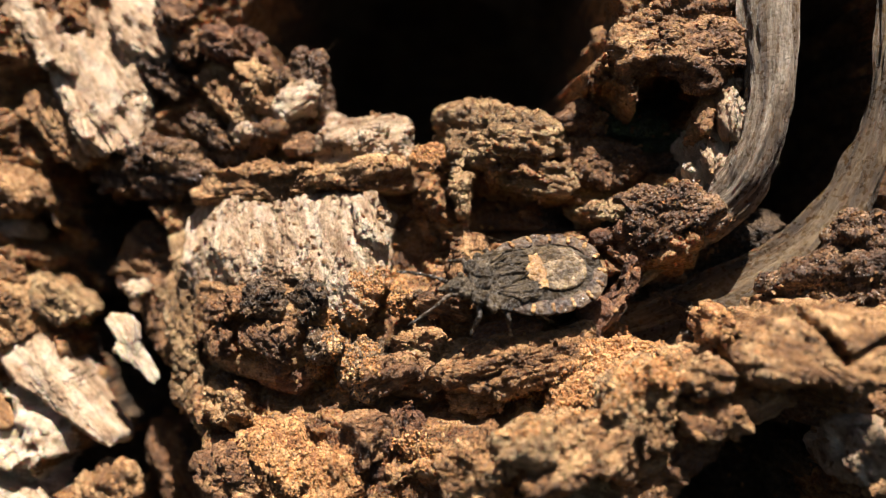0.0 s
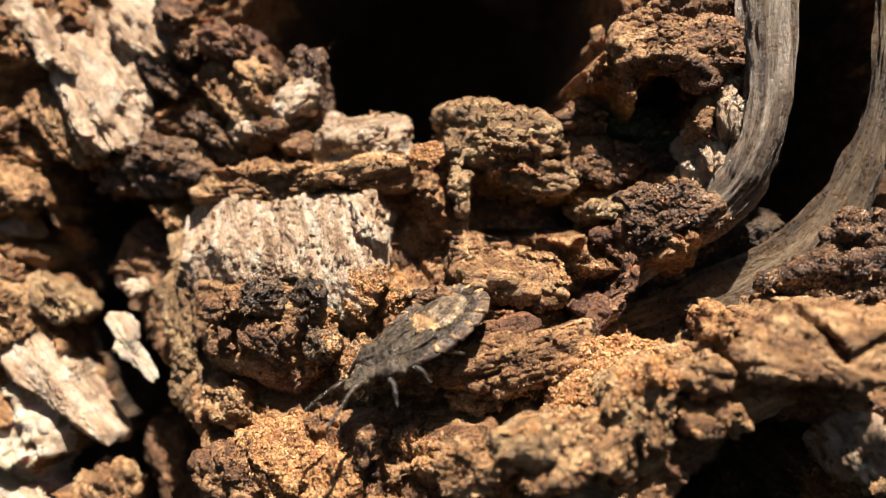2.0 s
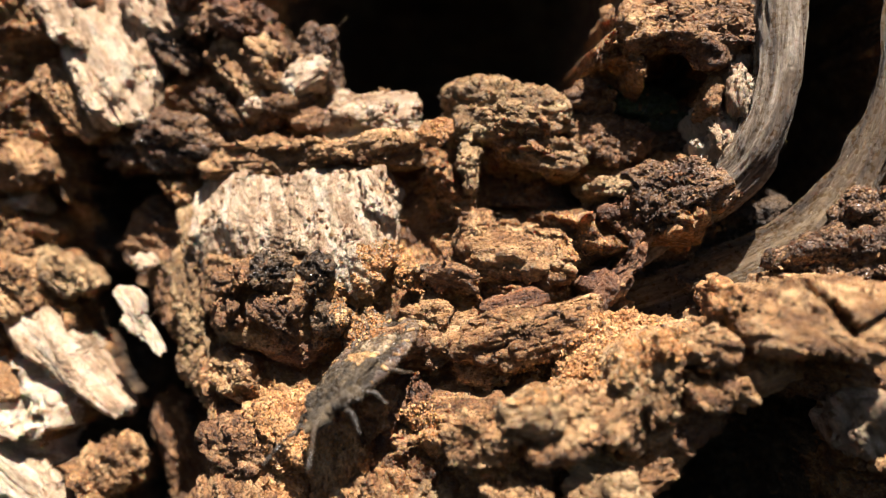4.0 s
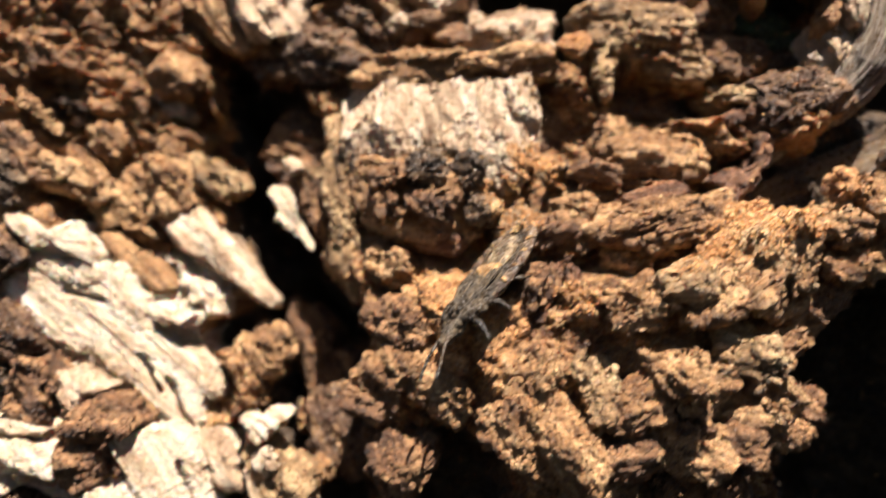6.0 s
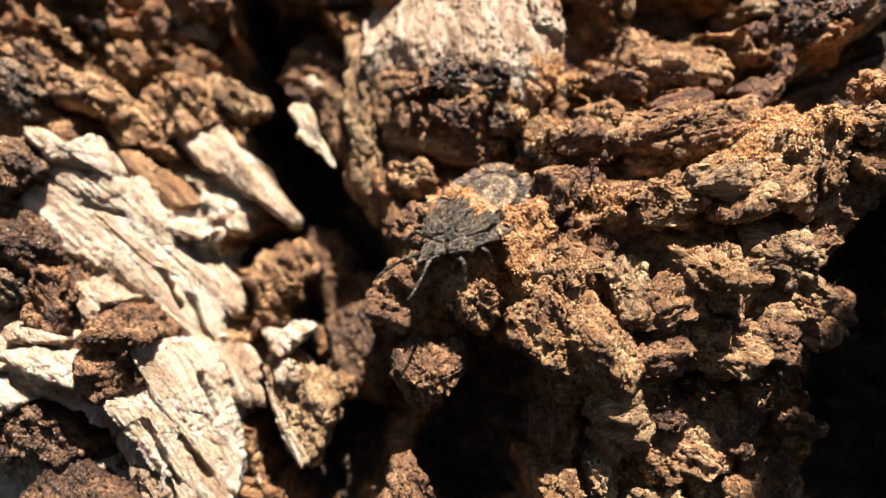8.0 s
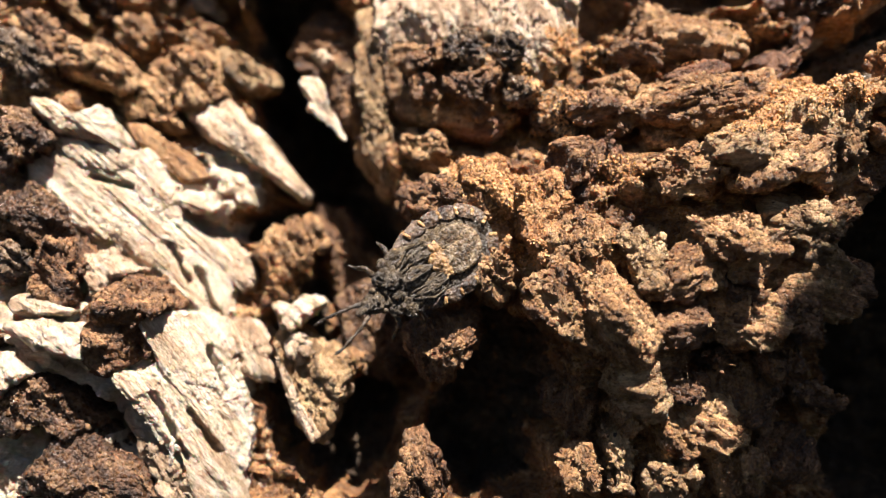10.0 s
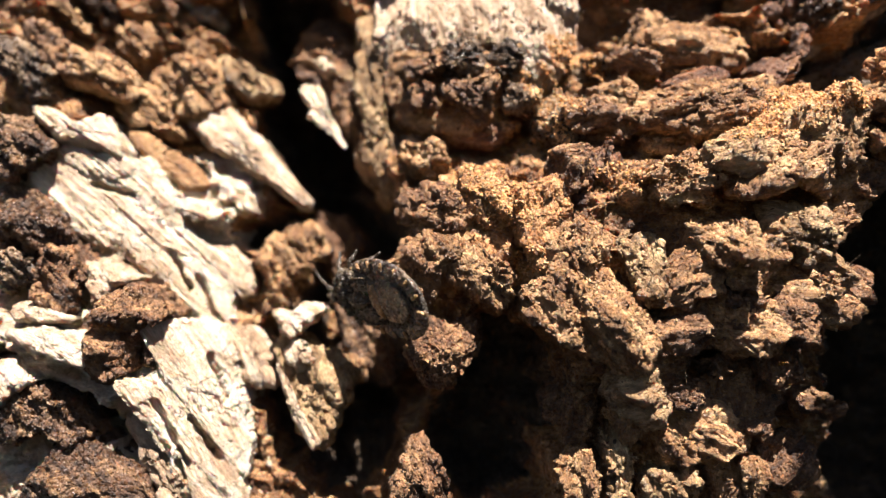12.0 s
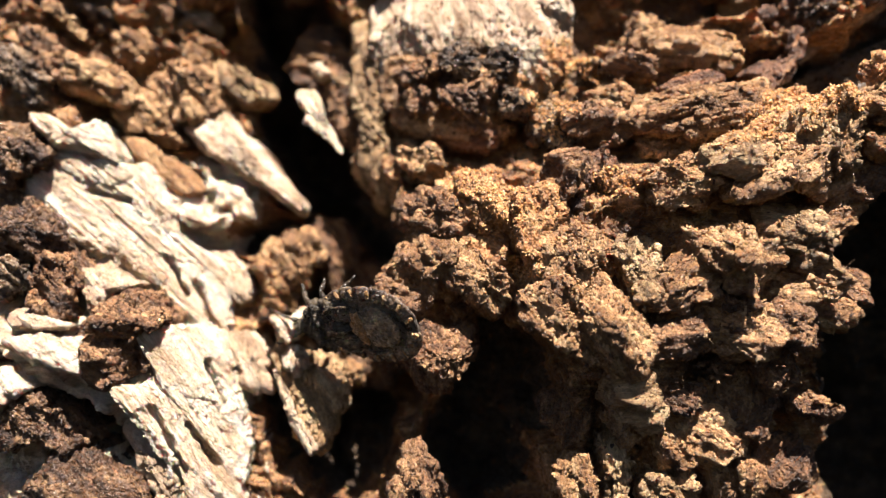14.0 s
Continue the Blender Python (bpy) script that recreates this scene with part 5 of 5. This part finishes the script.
# head towards +X, back up +Z, feet at z = 0
bug = tagged(new("flat_bug"), "grey-brown flat bug with ochre-spotted rim crawling on bark", "insect")
dome("abdomen", BUG_DARK, oval(3.55, 2.25, 2.4), 0.3, bug, (-1.75, 0, 0.9), 0.4, 0.05, 3)
for side in (-1, 1):
    for k in range(7):
        ang = radians(33 + k * 21.5)
        seg = dome("rim_plate", BUG_RIM, oval(0.64, 0.46, 3.6), 0.14, bug, (-1.75 + 3.25 * math.cos(ang), side * 2.28 * math.sin(ang) ** 0.75, 0.98 + 0.02 * (k % 2)), 0.16, 0.07, 20 + k, 8)
        slope = math.atan2(2.28 * math.cos(ang), 3.25 * math.sin(ang))
        seg.rotation_euler = (radians(-9) * side, 0, -side * slope)
        dome("rim_spot", BUG_SPOT, oval(0.13, 0.28, 3.0), 0.08, seg, (-0.50, 0.02 * side, 0.12), 0.1, 0.05, 40 + k, 6, label="ochre yellow rim spot")
dome("membrane", BUG_WING, oval(1.62, 1.42, 2.2), 0.26, bug, (-2.55, 0, 1.22), 0.2, 0.035, 7, label="smoky wing membrane")
dome("wing_patch", BUG_SPOT, lambda w: (0.62 * math.cos(w) * (1 + 0.25 * math.cos(4 * w)), 1.22 * math.sin(w) * (1 + 0.10 * math.cos(6 * w))), 0.16, bug, (-1.25, 0, 1.34), 0.2, 0.07, 8, label="ochre patch at the wing base")
for side in (-1, 1):
    w = dome("forewing", BUG_DARK, lambda w: (1.75 * math.cos(w), 0.95 * math.sin(w) * (0.85 + 0.25 * math.cos(w))), 0.34, bug, (0.15, side * 1.12, 1.16), 0.3, 0.09, 30 + side)
    w.rotation_euler = (radians(8) * -side, 0, side * 0.16)
    for k, off in enumerate((-0.3, 0.15, 0.55)):
        stick("wing_vein", BUG_DARK, [(1.5, side * (0.75 + off * 0.4), 1.42), (0.3, side * (1.05 + off), 1.50), (-1.1, side * (1.0 + off * 1.1), 1.36)], [0.07, 0.08, 0.05], bug)
dome("scutellum", BUG_DARK, lambda w: (1.15 * math.cos(w), 0.95 * math.sin(w) * (0.62 + 0.38 * math.cos(w))), 0.40, bug, (0.45, 0, 1.40), 0.2, 0.10, 12)
stick("scutellum_keel", BUG_DARK, [(1.3, 0, 1.70), (0.4, 0, 1.78), (-0.55, 0, 1.56)], [0.10, 0.12, 0.06], bug)
dome("pronotum", BUG_DARK, lambda w: (0.95 * math.cos(w), 2.05 * math.sin(w) * (0.88 - 0.24 * math.cos(w) + 0.08 * math.cos(4 * w))), 0.42, bug, (1.95, 0, 1.25), 0.45, 0.20, 14)
for side in (-1, 1):
    dome("shoulder_lobe", BUG_DARK, oval(0.55, 0.48), 0.38, bug, (2.45, side * 0.98, 1.30), 0.3, 0.16, 15 + side)
    dome("pronotum_knob", BUG_DARK, oval(0.40, 0.36), 0.36, bug, (2.15, side * 0.42, 1.48), 0.2, 0.12, 55 + side)
dome("head", BUG_DARK, lambda w: (0.95 * math.cos(w), 0.66 * math.sin(w) * (1 - 0.35 * math.cos(w))), 0.42, bug, (3.45, 0, 1.10), 0.4, 0.16, 17)
dome("snout", BUG_DARK, oval(0.45, 0.22), 0.25, bug, (4.25, 0, 1.15), 0.2, 0.06, 19)
for side in (-1, 1):
    dome("eye", BUG_DARK, oval(0.2, 0.2), 0.2, bug, (3.2, side * 0.66, 1.26), 0.15, 0.02, 18)
antennae, legs = [], []
for side in (-1, 1):
    a = stick("antenna", BUG_LIMB, [(0, 0, 0), (0.65, side * 0.22, 0.12), (1.35, side * 0.45, 0.05), (2.35, side * 0.70, -0.1), (2.95, side * 0.75, -0.25)], [0.13, 0.11, 0.085, 0.10, 0.07], bug, "jointed grey antenna")
    a.location = [v * MM for v in (4.0, side * 0.38, 1.10)]
    antennae.append(a)
    for lx, ly, reach, back in ((2.5, 0.9, 1.25, 0.9), (1.3, 1.3, 1.35, 0.1), (0.0, 1.4, 1.45, -0.9)):
        g = stick("leg", BUG_LIMB, [(0, 0, 0), (back * 0.5, side * reach * 0.75, 0.0), (back * 1.1, side * reach, -0.65), (back * 1.35, side * (reach + 0.2), -0.8)], [0.18, 0.16, 0.10, 0.06], bug, "thin jointed leg")
        g.location = [v * MM for v in (lx, side * ly, 0.75)]
        legs.append((g, side, lx))
bug.scale = (1.06, 1.06, 1.06)


# ---- leafy twig added on the trunk, out of view, to throw a wandering shade ----
LEAF = bark_material("leaf", (0.03, 0.06, 0.012), (0.05, 0.10, 0.02), (0.08, 0.14, 0.03), (0.09, 0.10, 0.03), rough=0.6, grain=(0.1, 0.1, 0.1), bump=0.1, gritty=0.1)
twig = tagged(new("shade_twig"), "thin brown twig with a green leaf, added unseen to shade the low bark", "twig")
twig.location = (0.0507, 0.0195, 0.0547)
stick("stem", BROWN, [(2, 34, -8), (0, 2, 0), (2, -20, 14), (0, -42, 26), (-6, -64, 28)], [1.3, 1.1, 0.9, 0.7, 0.5], twig)


def leaf(at, right, up, a, b):
    """A pointed leaf blade, half as long as a and as wide as b (mm)."""
    u = np.linspace(-1, 1, 41)
    v = np.linspace(-1, 1, 13)
    half = b * (1 - np.abs(u) ** 2.2) ** 0.8 * (1 + 0.06 * np.sin(u * 30))
    right, up, at = Vector(right).normalized(), Vector(up).normalized(), Vector(at)
    out = right.cross(up)
    front = [at + right * (a * s) + up * (h * w) + out * (0.9 * w * w + 1.5 * s * s) for s, h in zip(u, half) for w in v]
    front = np.array(front).reshape(41, 13, 3)
    back = front[:, ::-1] + np.array(out) * 0.25
    p = np.concatenate([front, back], 1).reshape(-1, 3)
    return mesh_object("leaf", p * MM, grid_faces(41, 26, True), LEAF, twig, "green pointed leaf blade")


leaf((-15, -73.5, 25.5), (0.9, 0.25, -0.1), (-0.355, 0.796, 0.49), 22, 9)


# ---- what moves ----
TWIG = [(0, 0, 9), (4.5, 0, 9), (6.8, 0, 4), (8, 0, 4.5), (10.3, 0, 2.5), (11.5, 0, 2), (12.3, 0, 7), (13, 0, 5), (14, 0, 7)]


def motions():
    walk(bug, [
        (0.0, pose(0.00442, -0.00210, -0.00233, -56, 9, -168)),
        (0.5, pose(0.00330, -0.00193, -0.00248, -49, 20, -159)),
        (1.0, pose(0.00210, -0.00211, -0.00309, -33, 26, -146)),
        (1.5, pose(0.00071, -0.00241, -0.00398, -31, 28, -151)),
        (2.0, pose(-0.00161, -0.00327, -0.00645, -16, 33, -150)),
        (2.5, pose(-0.00293, -0.00381, -0.00745, -13, 22, -138)),
        (3.4, pose(-0.00435, -0.00470, -0.00924, -5, 25, -127)),
        (5.0, pose(-0.00638, -0.00418, -0.01100, 35, 42, -112)),
        (5.5, pose(-0.00676, -0.00412, -0.01154, 13, 45, -131)),
        (6.0, pose(-0.00732, -0.00391, -0.01227, 11, 48, -140)),
        (6.5, pose(-0.00701, -0.00396, -0.01189, 10, 50, -131)),
        (7.0, pose(-0.00816, -0.00372, -0.01347, -27, 45, -128)),
        (7.5, pose(-0.00939, -0.00333, -0.01365, -30, 36, -128)),
        (8.0, pose(-0.01054, -0.00274, -0.01414, -40, 39, -147)),
        (8.2, pose(-0.01116, -0.00269, -0.01500, -56, 34, -166)),
        (9.2, pose(-0.01301, -0.00329, -0.01756, -51, 32, -166)),
        (10.3, pose(-0.01563, -0.00481, -0.01923, -96, 29, -154)),
        (10.5, pose(-0.01612, -0.00488, -0.01918, -98, 23, -152)),
        (11.0, pose(-0.01639, -0.00468, -0.01959, -99, 21, -152)),
        (11.5, pose(-0.01587, -0.00391, -0.01972, -126, 13, 136)),
        (12.0, pose(-0.01703, -0.00214, -0.01979, -118, -3, 126)),
        (12.5, pose(-0.01737, -0.00201, -0.02047, -119, -3, 121)),
        (13.0, pose(-0.01780, -0.00146, -0.02106, -106, -6, 126)),
        (13.5, pose(-0.01825, -0.00200, -0.02118, -121, 1, 140)),
        (14.0, pose(-0.01839, -0.00212, -0.02115, -123, 1, 141)),
    ])
    base = twig.location.copy()
    walk(twig, [(t, Matrix.Translation(base) @ pose(0, 0, 0, rx, 0, rz)) for t, rx, rz in TWIG])
    for leg, side, lx in legs:
        base = leg.location.copy()
        step = 1 if (lx in (2.4, 0.1)) == (side > 0) else -1
        rows = []
        for k in range(57):
            t = k * 0.25
            still = 0.25 if 2.9 < t < 4.7 or t > 13.6 else 1.0
            rows.append((t, Matrix.Translation(base) @ pose(0, 0, 0, 0, 0, 13 * step * still * (1 if k % 2 else -1))))
        walk(leg, rows)
    for antenna, side in zip(antennae, (-1, 1)):
        base = antenna.location.copy()
        walk(antenna, [(k * 0.5, Matrix.Translation(base) @ pose(0, 0, 0, 0, 10 * math.sin(1.7 * k + side), 9 * math.sin(2.3 * k + side))) for k in range(29)])


motions()
